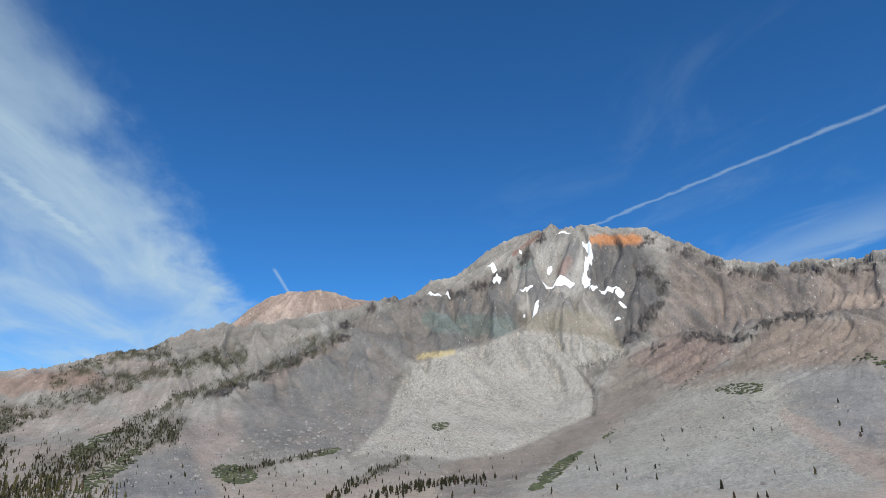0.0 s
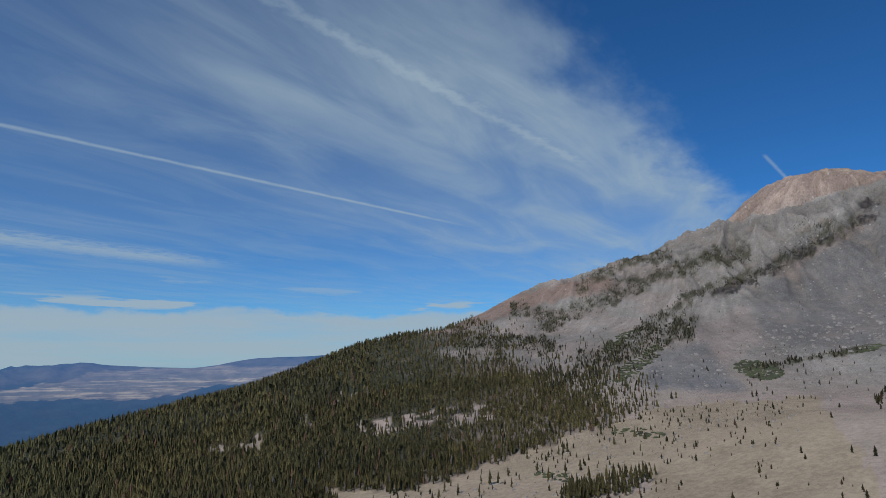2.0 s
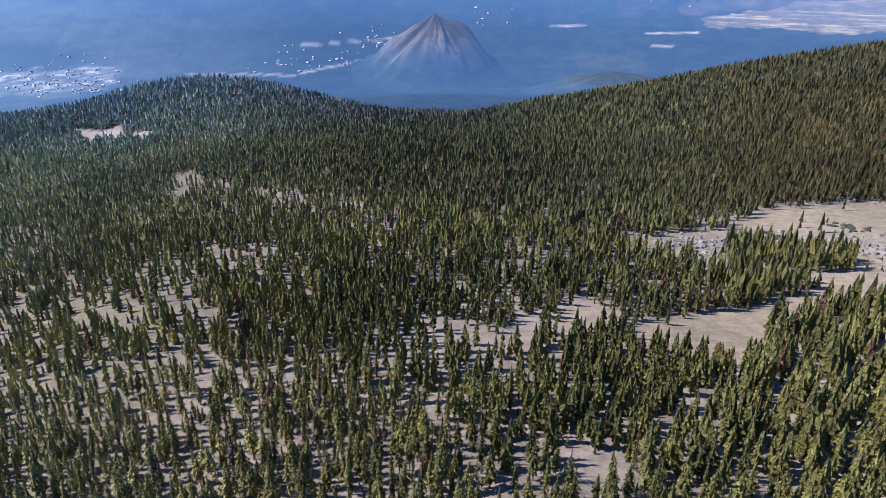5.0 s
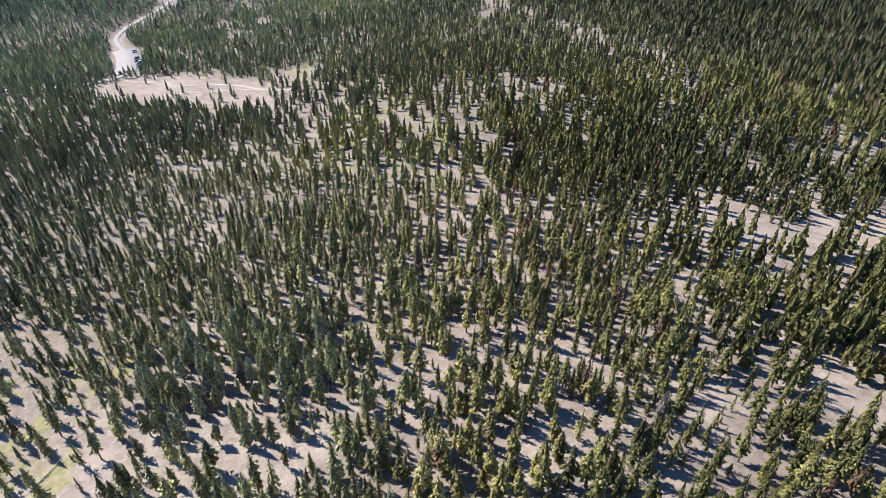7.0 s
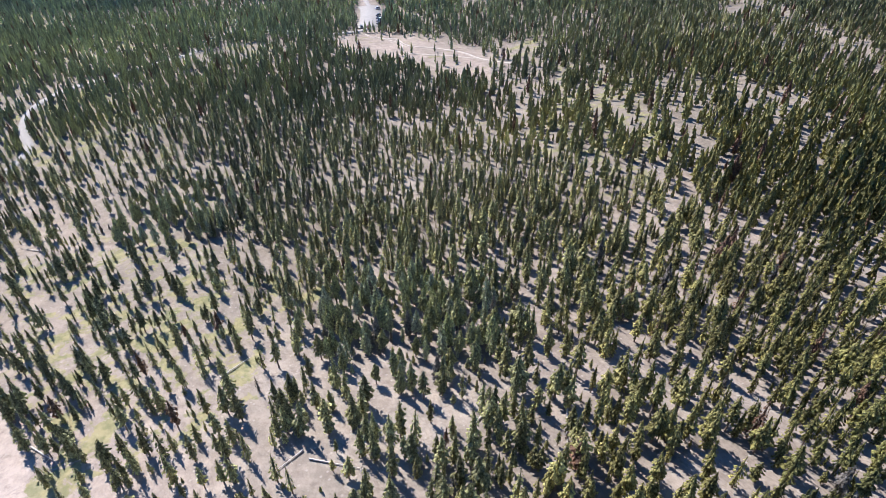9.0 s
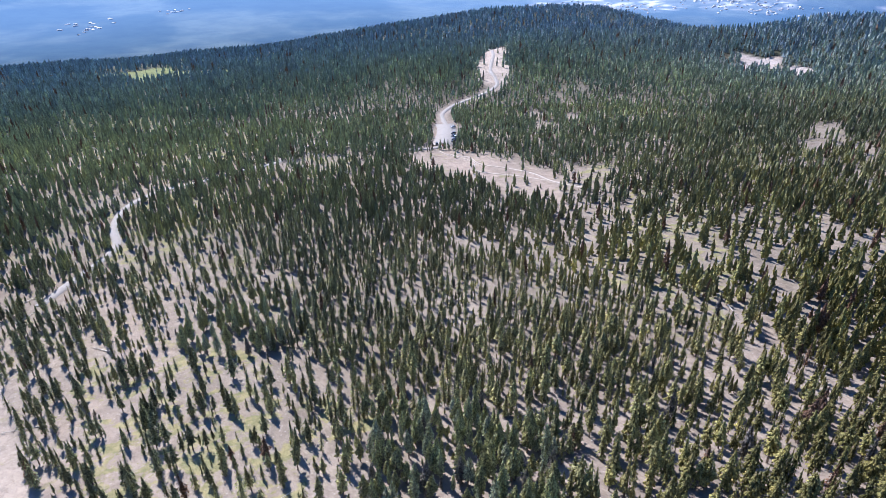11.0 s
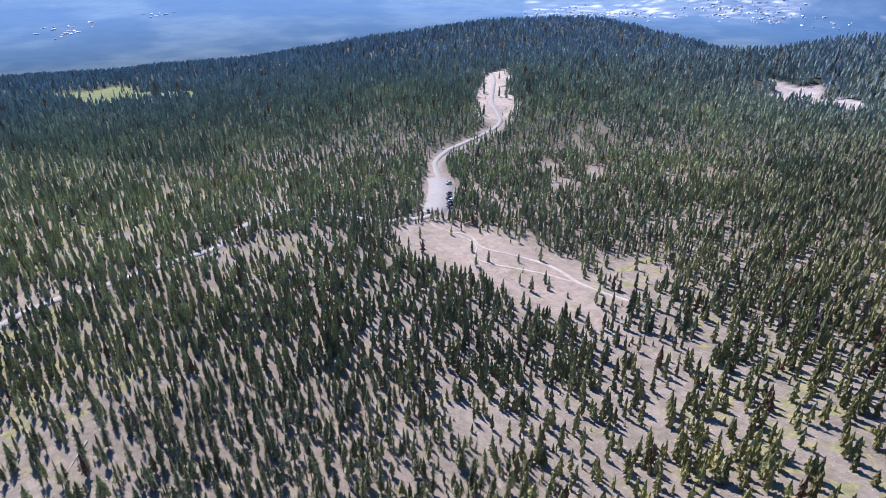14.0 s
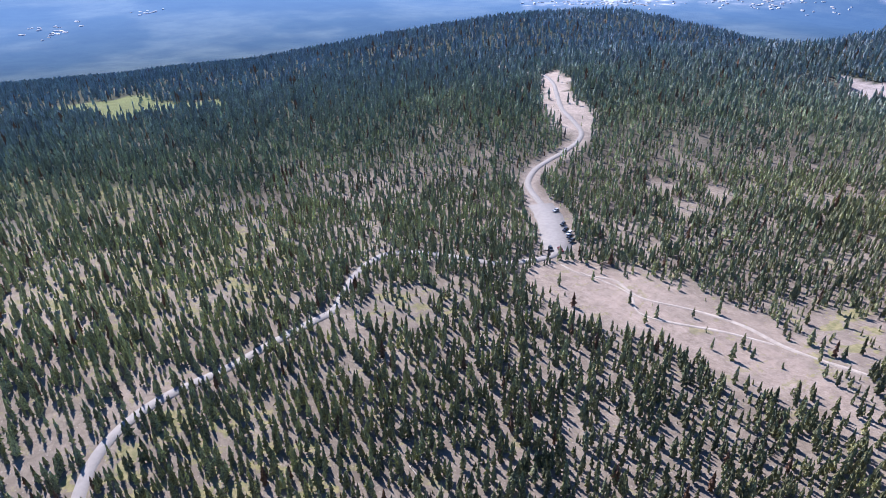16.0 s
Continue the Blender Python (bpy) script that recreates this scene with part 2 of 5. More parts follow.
def plain_nodes(colour, rough=0.9, scale=1.0, spread=0.25, metal=0.0, bumpy=0.0, second=None):
    def build(g):
        p = world_place(g)
        n = g.add(g.mul(g.noise(p, scale, 5.0, 0.6), 0.6), g.mul(g.noise(p, scale * 0.13, 4.0, 0.6), 0.4))
        tone = g.ramp(n, 0.3, 0.7, 1 - spread, 1 + spread)
        base = g.mix(1.0, colour, g.vec(tone, tone, tone), "MULTIPLY")
        if second:
            base = g.mix(g.ramp(g.noise(p, scale * 0.4, 5.0, 0.6), 0.48, 0.62), base, second)
        g.put(g.shader.inputs["Base Color"], base)
        g.shader.inputs["Roughness"].default_value, g.shader.inputs["Metallic"].default_value = rough, metal
        if bumpy:
            bump(g, n, 0.6, bumpy)
    return build


FAR_HAZE_GLOW = 0.55
GROUND = material("scree_and_pumice", ground_nodes)
FAR = material("distant_valley", far_nodes)
NEEDLES = material("conifer_needles", needle_nodes)
BARK = material("fir_bark", plain_nodes((0.16, 0.12, 0.095), 0.95, 3.0, 0.35, bumpy=0.05))
ASPHALT = material("sun_bleached_asphalt", plain_nodes((0.235, 0.215, 0.195), 0.9, 0.6, 0.12))
GRAVEL = material("pale_gravel", plain_nodes((0.33, 0.285, 0.235), 0.95, 0.5, 0.2, second=(0.27, 0.225, 0.185), bumpy=0.3))
SNOW = material("old_snow", plain_nodes((0.86, 0.87, 0.88), 0.6, 0.05, 0.06, bumpy=0.6))

# ---- landform: heights over the plan, from crests, floors and slopes ----
EYE_Z = 122.85
# (azimuth from +y to the left in degrees, distance in m, angle of sight from the first eye in degrees)
SUMMIT_CREST = [(2.9, 3780, 13.6), (-1.1, 3922, 14.5), (-3.3, 3990, 15.9), (-5.5, 4064, 17.3), (-9.9, 4158, 19.1), (-14, 4158, 18.5), (-18.5, 4016, 17.9),
                (-20.9, 3922, 17.4), (-23.1, 3827, 15.8), (-26, 3733, 14.0), (-30.2, 3638, 13.7), (-36.3, 3544, 13.2), (-45, 3496, 12.0)]
SECOND_PEAK = [(26, 4252, 6.4), (22.2, 4252, 8.4), (19.1, 4252, 10.2), (17.3, 4252, 11.9), (15.9, 4252, 13.1), (14.5, 4252, 13.4), (12.5, 4252, 13.8), (11.1, 4252, 14.4), (9.4, 4252, 13.7), (7.3, 4300, 13.2), (4, 4347, 12.0)]
WEST_RIDGE = [(34.8, 1654, 6.0), (30.5, 1748, 6.6), (27.6, 1843, 8.2), (23.8, 2032, 8.7), (19.1, 2315, 10.9), (15.3, 2552, 11.2), (12.9, 2693, 11.7),
              (6.8, 3071, 13.1), (2.9, 3308, 13.5), (37.5, 1559, 4.4), (42.7, 1465, 2.4), (47.8, 1370, 1.6), (54.7, 1276, -0.7), (62.2, 1181, -3.3),
              (70, 1087, -5.2), (77.7, 1021, -6.9), (84.3, 992, -8.6), (92.4, 992, -10.2), (100, 992, -11.8)]
BEHIND_WEST = [(30, 2552, 3.5), (20, 3118, 7.6), (12, 3402, 9.6), (5, 3686, 11.4), (42, 2174, -1.5), (55, 1890, -4.5), (70, 1654, -9), (85, 1606, -11.0)]
GULCH = [(-5.7, 1087, 0.0), (4.1, 1087, 0.6), (-13.1, 1418, 2.6), (-13.2, 1701, 4.5), (-12, 2032, 7.0), (-11.4, 2740, 12.0), (-15.8, 2693, 10.7),
         (-8.3, 2788, 11.9), (4.2, 1843, 7.2), (-1, 2315, 9.8), (-6.2, 2504, 10.2), (-16.4, 2126, 7.7), (-11, 3213, 14.2), (0.2, 1228, 2.2), (-4, 1890, 6.6)]
TALUS_SPUR = [(27, 1134, 1.8), (20, 1418, 4.4), (13, 1843, 7.8), (9, 2126, 9.0), (17.4, 1323, 3.3), (9, 1418, 3.4), (25, 1418, 4.0), (31, 1228, 1.6), (-2, 2930, 12.6), (2.5, 2599, 11.0)]
EAST_RIDGE = [(-21.3, 2174, 9.3), (-25.1, 2032, 8.6), (-28.3, 1796, 10.0), (-35.8, 1654, 9.1), (-24, 2600, 8.5), (-31, 2550, 8.8), (-19, 2835, 12.0),
              (-20.2, 1418, 4.7), (-24.9, 1606, 7.2), (-25.4, 1040, 4.4), (-34.9, 1134, 6.3), (-45, 1701, 8.0), (-45, 1040, 4.0), (-12.9, 945, 0.3)]
FOOT_SLOPE = [(-5.5, 586, -3.6), (-15, 529, -3.6), (-25, 472, -3.6), (-34, 444, -3.4), (8.8, 643, -3.4), (17.9, 718, -3.1), (26.1, 756, -2.8), (33.4, 803, -2.4),
              (17.3, 898, -1.2), (11.5, 491, -4.9), (28, 586, -5.9), (25, 454, -8.7), (25, 312, -13.3), (38, 416, -12), (49.4, 321, -16), (56, 378, -14), (64.9, 241, -21.5)]
FOREST_SLOPE = [(68.7, 189, -26.3), (87.9, 454, -14.0), (74.5, 321, -17.2), (105, 397, -15.2), (85.5, 99, -40.0), (50, 756, -5.0), (60, 709, -8.0), (75, 662, -10.6), (95, 709, -12.2)]
# (x, y, height)
LOWER_SLOPE = [(-39, -149, 18.0), (-130, -95, 22.7), (-21, -237, 4.7), (-140, -166, 7.6), (-163, -343, -16.1), (-206, -430, -22.7), (-283, -510, -20.8), (-358, -608, -24.6),
               (-350, -686, -37.8), (-567, -463, -30.2), (-27, -850, -68.0), (-16, -581, -43.5), (-249, -228, 4.7), (-342, -222, 7.6), (12, -294, 0.0), (-85, -365, -9.4),
               (-634, -591, -28.3), (-175, -237, -1.9), (-123, -497, -31.2), (-334, -345, -11.3), (-161, -88, 25.5), (-151, -108, 22.7), (-158, -136, 18.9), (56, -236, 3.8), (85, -567, -37.8)]
WOODED_HILLS = [(123, 945, -8.0), (117, 945, -8.3), (127.3, 945, -8.8), (113, 898, -9.2), (108, 945, -10.9), (132.5, 926, -11.0), (136.5, 1247, -9.6), (146.9, 1276, -8.8),
                (141, 1266, -8.75), (156.6, 1276, -9.8), (163, 1276, -10.7), (168.8, 1276, -11.4), (180, 1228, -11.6), (190, 1181, -11.2), (123, 1323, -12.5), (112, 1418, -12.5),
                (133, 1418, -12), (147, 1796, -11.6), (158, 1796, -11.8), (170, 1701, -11.8), (185, 1701, -11.6)]
VALLEY = [(60, 2740, -7.0), (80, 2457, -9.2), (100, 2457, -9.3), (120, 2457, -9.3), (140, 2740, -8.6), (160, 2740, -8.4), (180, 2740, -8.3), (195, 2740, -8.0),
          (60, 3874, -3.2), (75, 3874, -3.6), (90, 3686, -5.4), (105, 3591, -6.2), (120, 3591, -6.3), (140, 3591, -6.2), (160, 3686, -6.0), (185, 3686, -5.6), (48, 3402, -3)]
FAR_RANGE = [(52, 4394, 0.1), (60, 4394, -0.2), (68, 4394, -0.9), (76, 4394, -0.7), (84, 4347, -0.2), (90, 4347, 0.2), (99, 4300, 0.9), (108, 4300, 0.5), (113, 4300, 0.9),
             (122, 4300, 0.8), (140, 4300, 0.8), (165, 4300, 0.8), (190, 4300, 0.8), (43, 4347, 0.2)]
FAR_BACK = [(az, 4750, -1.5) for az in range(50, 200, 15)]
UNSEEN_SIDE = [(-70, 472, -2), (-70, 1418, 5), (-70, 3308, 8), (-110, 378, -8), (-110, 1134, -3), (-110, 2835, 0), (-110, 4347, 0.5), (-150, 378, -14), (-150, 1134, -9), (-150, 3308, -5),
               (-150, 4347, 0.5), (-60, 4347, 9), (-90, 4347, 2), (30, 4583, 4), (12, 4583, 11), (-10, 4583, 15), (-30, 4583, 8)]


def base_height(x, y):
    return 42.5 + 0.12 * 850 * np.tanh(y / 850)


def sheet_coords(az, s):
    return np.stack([az / 15.0, s / 0.30], -1)


def anchor_table():
    rows = []
    for line in (SUMMIT_CREST, SECOND_PEAK, WEST_RIDGE, BEHIND_WEST, GULCH, TALUS_SPUR, EAST_RIDGE, FOOT_SLOPE, FOREST_SLOPE, WOODED_HILLS, VALLEY, FAR_RANGE, FAR_BACK, UNSEEN_SIDE):
        for az, d, el in line:
            rows.append((az, d, EYE_Z + d * math.tan(radians(el))))
    for x, y, z in LOWER_SLOPE:
        rows.append((math.degrees(math.atan2(-x, y)) % 360, math.hypot(x, y), z))
    for az in range(-165, 195, 30):
        rows.append((az, 43, base_height(0, 43 * math.cos(radians(az)))))
    a = np.array(rows, float)
    az = (a[:, 0] + 165) % 360 - 165
    x, y = -a[:, 1] * np.sin(np.radians(az)), a[:, 1] * np.cos(np.radians(az))
    return az, np.log(a[:, 1]), (a[:, 2] - base_height(x, y)) / a[:, 1]


def kernel(r2):
    return r2 * np.log(r2 + 1e-9)


A_AZ, A_S, A_V = anchor_table()
A_AZ3 = np.concatenate([A_AZ, A_AZ - 360, A_AZ + 360])
KEEP = (A_AZ3 > -215) & (A_AZ3 < 245)
KNOTS, VALUES = sheet_coords(A_AZ3, np.tile(A_S, 3))[KEEP], np.tile(A_V, 3)[KEEP]
KN = len(KNOTS)
SYS = np.zeros((KN + 3, KN + 3))
SYS[:KN, :KN] = kernel(((KNOTS[:, None] - KNOTS[None]) ** 2).sum(-1)) + np.eye(KN) * 0.02
SYS[:KN, KN:] = np.column_stack([np.ones(KN), KNOTS])
SYS[KN:, :KN] = SYS[:KN, KN:].T
WEIGHTS = np.linalg.solve(SYS, np.concatenate([VALUES, np.zeros(3)]))


def hash2(ix, iy, seed):
    h = (ix.astype(np.int64) * 374761393 + iy.astype(np.int64) * 668265263 + seed * 1442695041) & 0xFFFFFFFF
    h = ((h ^ (h >> 13)) * 1274126177) & 0xFFFFFFFF
    return ((h ^ (h >> 16)) & 0xFFFFFF) / float(0xFFFFFF)


def soft_noise(x, y, seed=0):
    """Value noise between 0 and 1."""
    ix, iy = np.floor(x), np.floor(y)
    fx, fy = x - ix, y - iy
    fx, fy = fx * fx * fx * (fx * (fx * 6 - 15) + 10), fy * fy * fy * (fy * (fy * 6 - 15) + 10)
    a, b, c, d = hash2(ix, iy, seed), hash2(ix + 1, iy, seed), hash2(ix, iy + 1, seed), hash2(ix + 1, iy + 1, seed)
    return (a * (1 - fx) + b * fx) * (1 - fy) + (c * (1 - fx) + d * fx) * fy


def fractal(x, y, octaves=5, seed=0, ridged=False):
    total, amp, norm = 0, 1.0, 0
    for k in range(octaves):
        n = soft_noise(x * 2 ** k + 17.3 * k, y * 2 ** k - 9.1 * k, seed + k)
        if ridged:
            n = 1 - np.abs(2 * n - 1)
        total, norm, amp = total + amp * n, norm + amp, amp * 0.52
    return total / norm


def step(a, b, x):
    t = np.clip((x - a) / (b - a), 0, 1)
    return t * t * (3 - 2 * t)


def polar(x, y):
    return (np.degrees(np.arctan2(-x, y)) + 165) % 360 - 165, np.hypot(x, y)


def smooth_height(x, y):
    az, d = polar(x, y)
    d = np.maximum(d, 30.0)
    q = sheet_coords(az, np.log(d)).reshape(-1, 2)
    out = np.empty(len(q))
    for i in range(0, len(q), 20000):
        p = q[i:i + 20000]
        out[i:i + 20000] = kernel(((p[:, None] - KNOTS[None]) ** 2).sum(-1)) @ WEIGHTS[:KN] + WEIGHTS[KN] + p @ WEIGHTS[KN + 1:]
    return base_height(x, y) + d * out.reshape(np.shape(x))


def band(az, el, line, width, seed=1, rag=0.6):
    """1 on a band along a line of (azimuth, angle of sight), 0 away from it, with ragged edges."""
    best = np.full(np.shape(az), 1e9)
    for (a0, e0), (a1, e1) in zip(line[:-1], line[1:]):
        da, de = a1 - a0, e1 - e0
        t = np.clip(((az - a0) * da + (el - e0) * de) / (da * da + de * de + 1e-9), 0, 1)
        best = np.minimum(best, np.hypot(az - a0 - t * da, el - e0 - t * de))
    out = np.zeros(np.shape(az))
    close = best < width * 2.3
    if close.any():
        near_by = best[close]
        if rag:
            near_by = near_by + rag * width * 2 * (fractal(az[close] / width / 1.2, el[close] / width / 1.2, 4, seed) - 0.5)
        out[close] = 1 - step(width * 0.7, width * 1.2, near_by)
    return out


def sight_angle(d, z):
    return np.degrees(np.arctan2(z - EYE_Z, d))


STREAM = [(-15.0, 10.7), (-16.5, 8.0), (-14.5, 7.3), (-12.0, 7.0), (-13.3, 5.0), (-13.1, 2.9), (-9.6, 1.6), (-4.7, -0.2), (0, -1.6)]
MORAINE_FOOT = [(-7.8, 11.6), (-5.1, 9.9), (-1.0, 9.0), (2.6, 8.0), (4.2, 6.0), (4.2, 3.0), (6.5, 0.8), (8.5, -0.6)]
CRAGS = [[(9.3, 10.9), (6.3, 12.6), (2.9, 13.4), (-1.1, 13.8), (-4.8, 14.8), (-7.6, 16.3), (-9.8, 18.6)], [(-17, 17.6), (-20, 17.3), (-23.5, 15.6), (-26, 13.9), (-37, 13.0)],
         [(-18.2, 15.4), (-20.4, 13.2), (-18.7, 11.0), (-16.6, 9.2)], [(-18.8, 8.2), (-22.2, 9.1), (-25.1, 8.3), (-28.3, 9.9), (-31.5, 9.9)], [(20, 4.9), (16.5, 6.2), (12, 8.6), (8.5, 10.2)]]


def crag_mask(az, el):
    m = np.zeros(np.shape(az))
    for k, line in enumerate(CRAGS):
        m = np.maximum(m, band(az, el, line, 0.42 if k < 3 else 0.34, 80 + k, 1.1))
    return m * step(0.42, 0.56, fractal(az / 0.8, el / 0.5, 4, 88))


def relief(x, y, z):
    """Gullies, crags and rills on the mountain, small swells in the woods, folds of the far ranges."""
    az, d = polar(x, y)
    el = sight_angle(d, z)
    high = step(850, 2100, d) * step(40, 26, az) * step(-100, -50, az)
    wx, wy = x + 90 * fractal(x / 300, y / 300, 3, 5), y + 90 * fractal(x / 300, y / 300, 3, 9)
    crag = fractal(wx / 380, wy / 380, 5, 21, True) - 0.62
    rill = fractal(az / 2.4 + 0.9 * fractal(x / 500, y / 500, 2, 2), np.log(np.maximum(d, 30)) * 0.9, 4, 41, True) - 0.62
    floor_calm = 1 - 0.75 * band(az, el, [(2, 3), (-4, 6), (-10, 7), (-11, 10.5)], 3.5, 44, 0.2)
    swell = fractal(x / 110, y / 110, 2, 31) - 0.5
    out = high * floor_calm * (42 * crag + 0.016 * d * rill) * (1 - 0.6 * step(3100, 3800, d)) * (0.4 + 0.6 * step(140, 850, z)) + swell * (3 + 5 * step(500, 1200, d))
    near_az = (az > -45) & (az < 45) & (d > 500)
    if near_az.any():
        a, e = az[near_az], el[near_az]
        dd = d[near_az]
        spikes = fractal(x[near_az] / 70, y[near_az] / 70, 3, 47, True)
        out[near_az] += crag_mask(a, e) * (spikes - 0.45) * dd * 0.011
        out[near_az] -= band(a, e, STREAM, 0.22, 48, 0.3) * dd * 0.0035
        out[near_az] -= band(a, e, MORAINE_FOOT, 0.5, 49, 0.3) * dd * 0.004
        lumps = fractal(x[near_az] / 150, y[near_az] / 150, 3, 50)
        out[near_az] += (lumps - 0.5) * 22 * step(900, 1300, dd) * (1 - floor_calm[near_az])
    hills = fractal(x / 480, y / 480, 5, 61, True) - 0.6
    far = step(2200, 4000, d) * step(42, 60, az)
    return out + far * hills * step(64, 82, az) * (8 + 120 * step(3850, 4300, d) + 60 * step(4150, 4350, d))


def height(x, y):
    z = smooth_height(x, y)
    return z + relief(x, y, z)

# ---- zones of the ground ----
def spot(x, y, cx, cy, rx, ry=None, turn=0.0, seed=3, rag=0.5):
    """1 inside a ragged oval of the plan."""
    ry = ry or rx
    c, s = math.cos(radians(turn)), math.sin(radians(turn))
    u, v = ((x - cx) * c + (y - cy) * s) / rx, (-(x - cx) * s + (y - cy) * c) / ry
    r = np.hypot(u, v)
    out, close = np.zeros(np.shape(x)), r < 2.2
    if close.any():
        out[close] = 1 - step(0.85, 1.1, r[close] + rag * 2 * (fractal(x[close] / (0.5 * rx) + 7, y[close] / (0.5 * rx), 4, seed) - 0.5))
    return out


def area(az, el, outline, seed=1, rag=0.5, grain=0.9):
    """1 inside an outline, in directions from the first eye or in the plan, with an edge frayed by noise."""
    o = np.array(outline)
    out = np.zeros(np.shape(az))
    far = 1.7 * grain
    ok = (az > o[:, 0].min() - far) & (az < o[:, 0].max() + far) & (el > o[:, 1].min() - far) & (el < o[:, 1].max() + far)
    if not ok.any():
        return out
    a, e = az[ok], el[ok]
    a = a + rag * 2 * (fractal(a / grain, e / grain, 4, seed) - 0.5)
    e = e + rag * (fractal(a / grain, e / grain, 4, seed + 5) - 0.5)
    inside = np.zeros(a.shape, bool)
    for (a0, e0), (a1, e1) in zip(o, np.roll(o, -1, 0)):
        cross = (e0 > e) != (e1 > e)
        inside ^= cross & (a < (a1 - a0) * (e - e0) / (e1 - e0 + 1e-12) + a0)
    out[ok] = inside
    return out


def along(x, y, line, width):
    """Distance test from a line of the plan."""
    best = np.full(np.shape(x), 1e9)
    for (x0, y0), (x1, y1) in zip(line[:-1], line[1:]):
        dx, dy = x1 - x0, y1 - y0
        t = np.clip(((x - x0) * dx + (y - y0) * dy) / (dx * dx + dy * dy + 1e-9), 0, 1)
        best = np.minimum(best, np.hypot(x - x0 - t * dx, y - y0 - t * dy))
    return 1 - step(width * 0.8, width * 1.2, best)


MEADOW_FOOT = [(83.7, -21.0), (75.0, -19.7), (72.7, -17.5), (69.8, -17.0), (63.4, -15.0), (58.7, -13.8), (53.3, -11.2), (47, -11.5), (40, -9.5), (32, -6.8), (24.6, -4.4), (13.4, -3.2), (10.1, -10.2), (25.5, -13.3),
               (35.9, -17.2), (44.1, -19.5), (50.8, -19.8), (57.3, -21.3), (64, -23.2), (67, -24.8), (69.6, -26.5), (70.3, -29.3), (75, -30.4), (80.6, -30.6), (82, -29), (77.8, -27.2), (72.3, -25.4),
               (67.5, -23.6), (66.5, -22.7), (69.7, -22.5), (76.6, -22.5), (82.6, -22)]
PLAIN = [(78.9, -2.6), (73.4, -1.7), (72.6, -1.2), (67.1, -0.9), (56, -0.9), (58, -2.2), (62.9, -2.4), (66.7, -3.2), (69.7, -3.5), (73.3, -3.2), (78.4, -3.3)]
CLEARING = [(-159, -342), (-171, -330), (-175, -313), (-186, -296), (-188, -282), (-190, -269), (-186, -259), (-183, -246), (-175, -237), (-168, -224), (-163, -223), (-164, -233), (-156, -238), (-153, -257),
            (-150, -269), (-148, -279), (-142, -288), (-140, -299), (-133, -302), (-131, -317), (-134, -331), (-148, -341)]
CUT = [(-350, -627), (-376, -638), (-355, -589), (-330, -560), (-313, -521), (-312, -504), (-288, -476), (-272, -461), (-249, -453), (-262, -472), (-272, -501), (-283, -528), (-304, -560)]
GREEN_FIELD = [(56, -917), (22, -919), (-3, -906), (-18, -936), (-41, -890), (-45, -836), (-98, -805), (-93, -777), (-62, -792), (-32, -804), (-5, -792), (14, -829), (36, -853)]
PALE_PATCH = [(-567, -493), (-586, -493), (-580, -464), (-605, -467), (-581, -435), (-573, -397), (-548, -384), (-554, -419), (-543, -451)]
ROAD = [(-367, -721), (-356, -690), (-357, -660), (-352, -625), (-335, -587), (-314, -553), (-294, -519), (-284, -493), (-275, -473), (-262, -461), (-244, -453), (-230, -448), (-216, -441), (-202, -427), (-195, -411),
        (-189, -392), (-182, -373), (-171, -355), (-160, -347), (-146, -347), (-133, -350), (-121, -361), (-107, -372), (-93, -375), (-78, -364), (-67, -349), (-60, -339), (-50, -334), (-37, -328), (-20, -320),
        (-3, -315), (8, -308), (15, -299), (19, -287), (20, -274), (19, -262), (21, -252), (27, -242), (33, -233), (42, -218)]
UPPER_ROAD = ROAD[8:18]
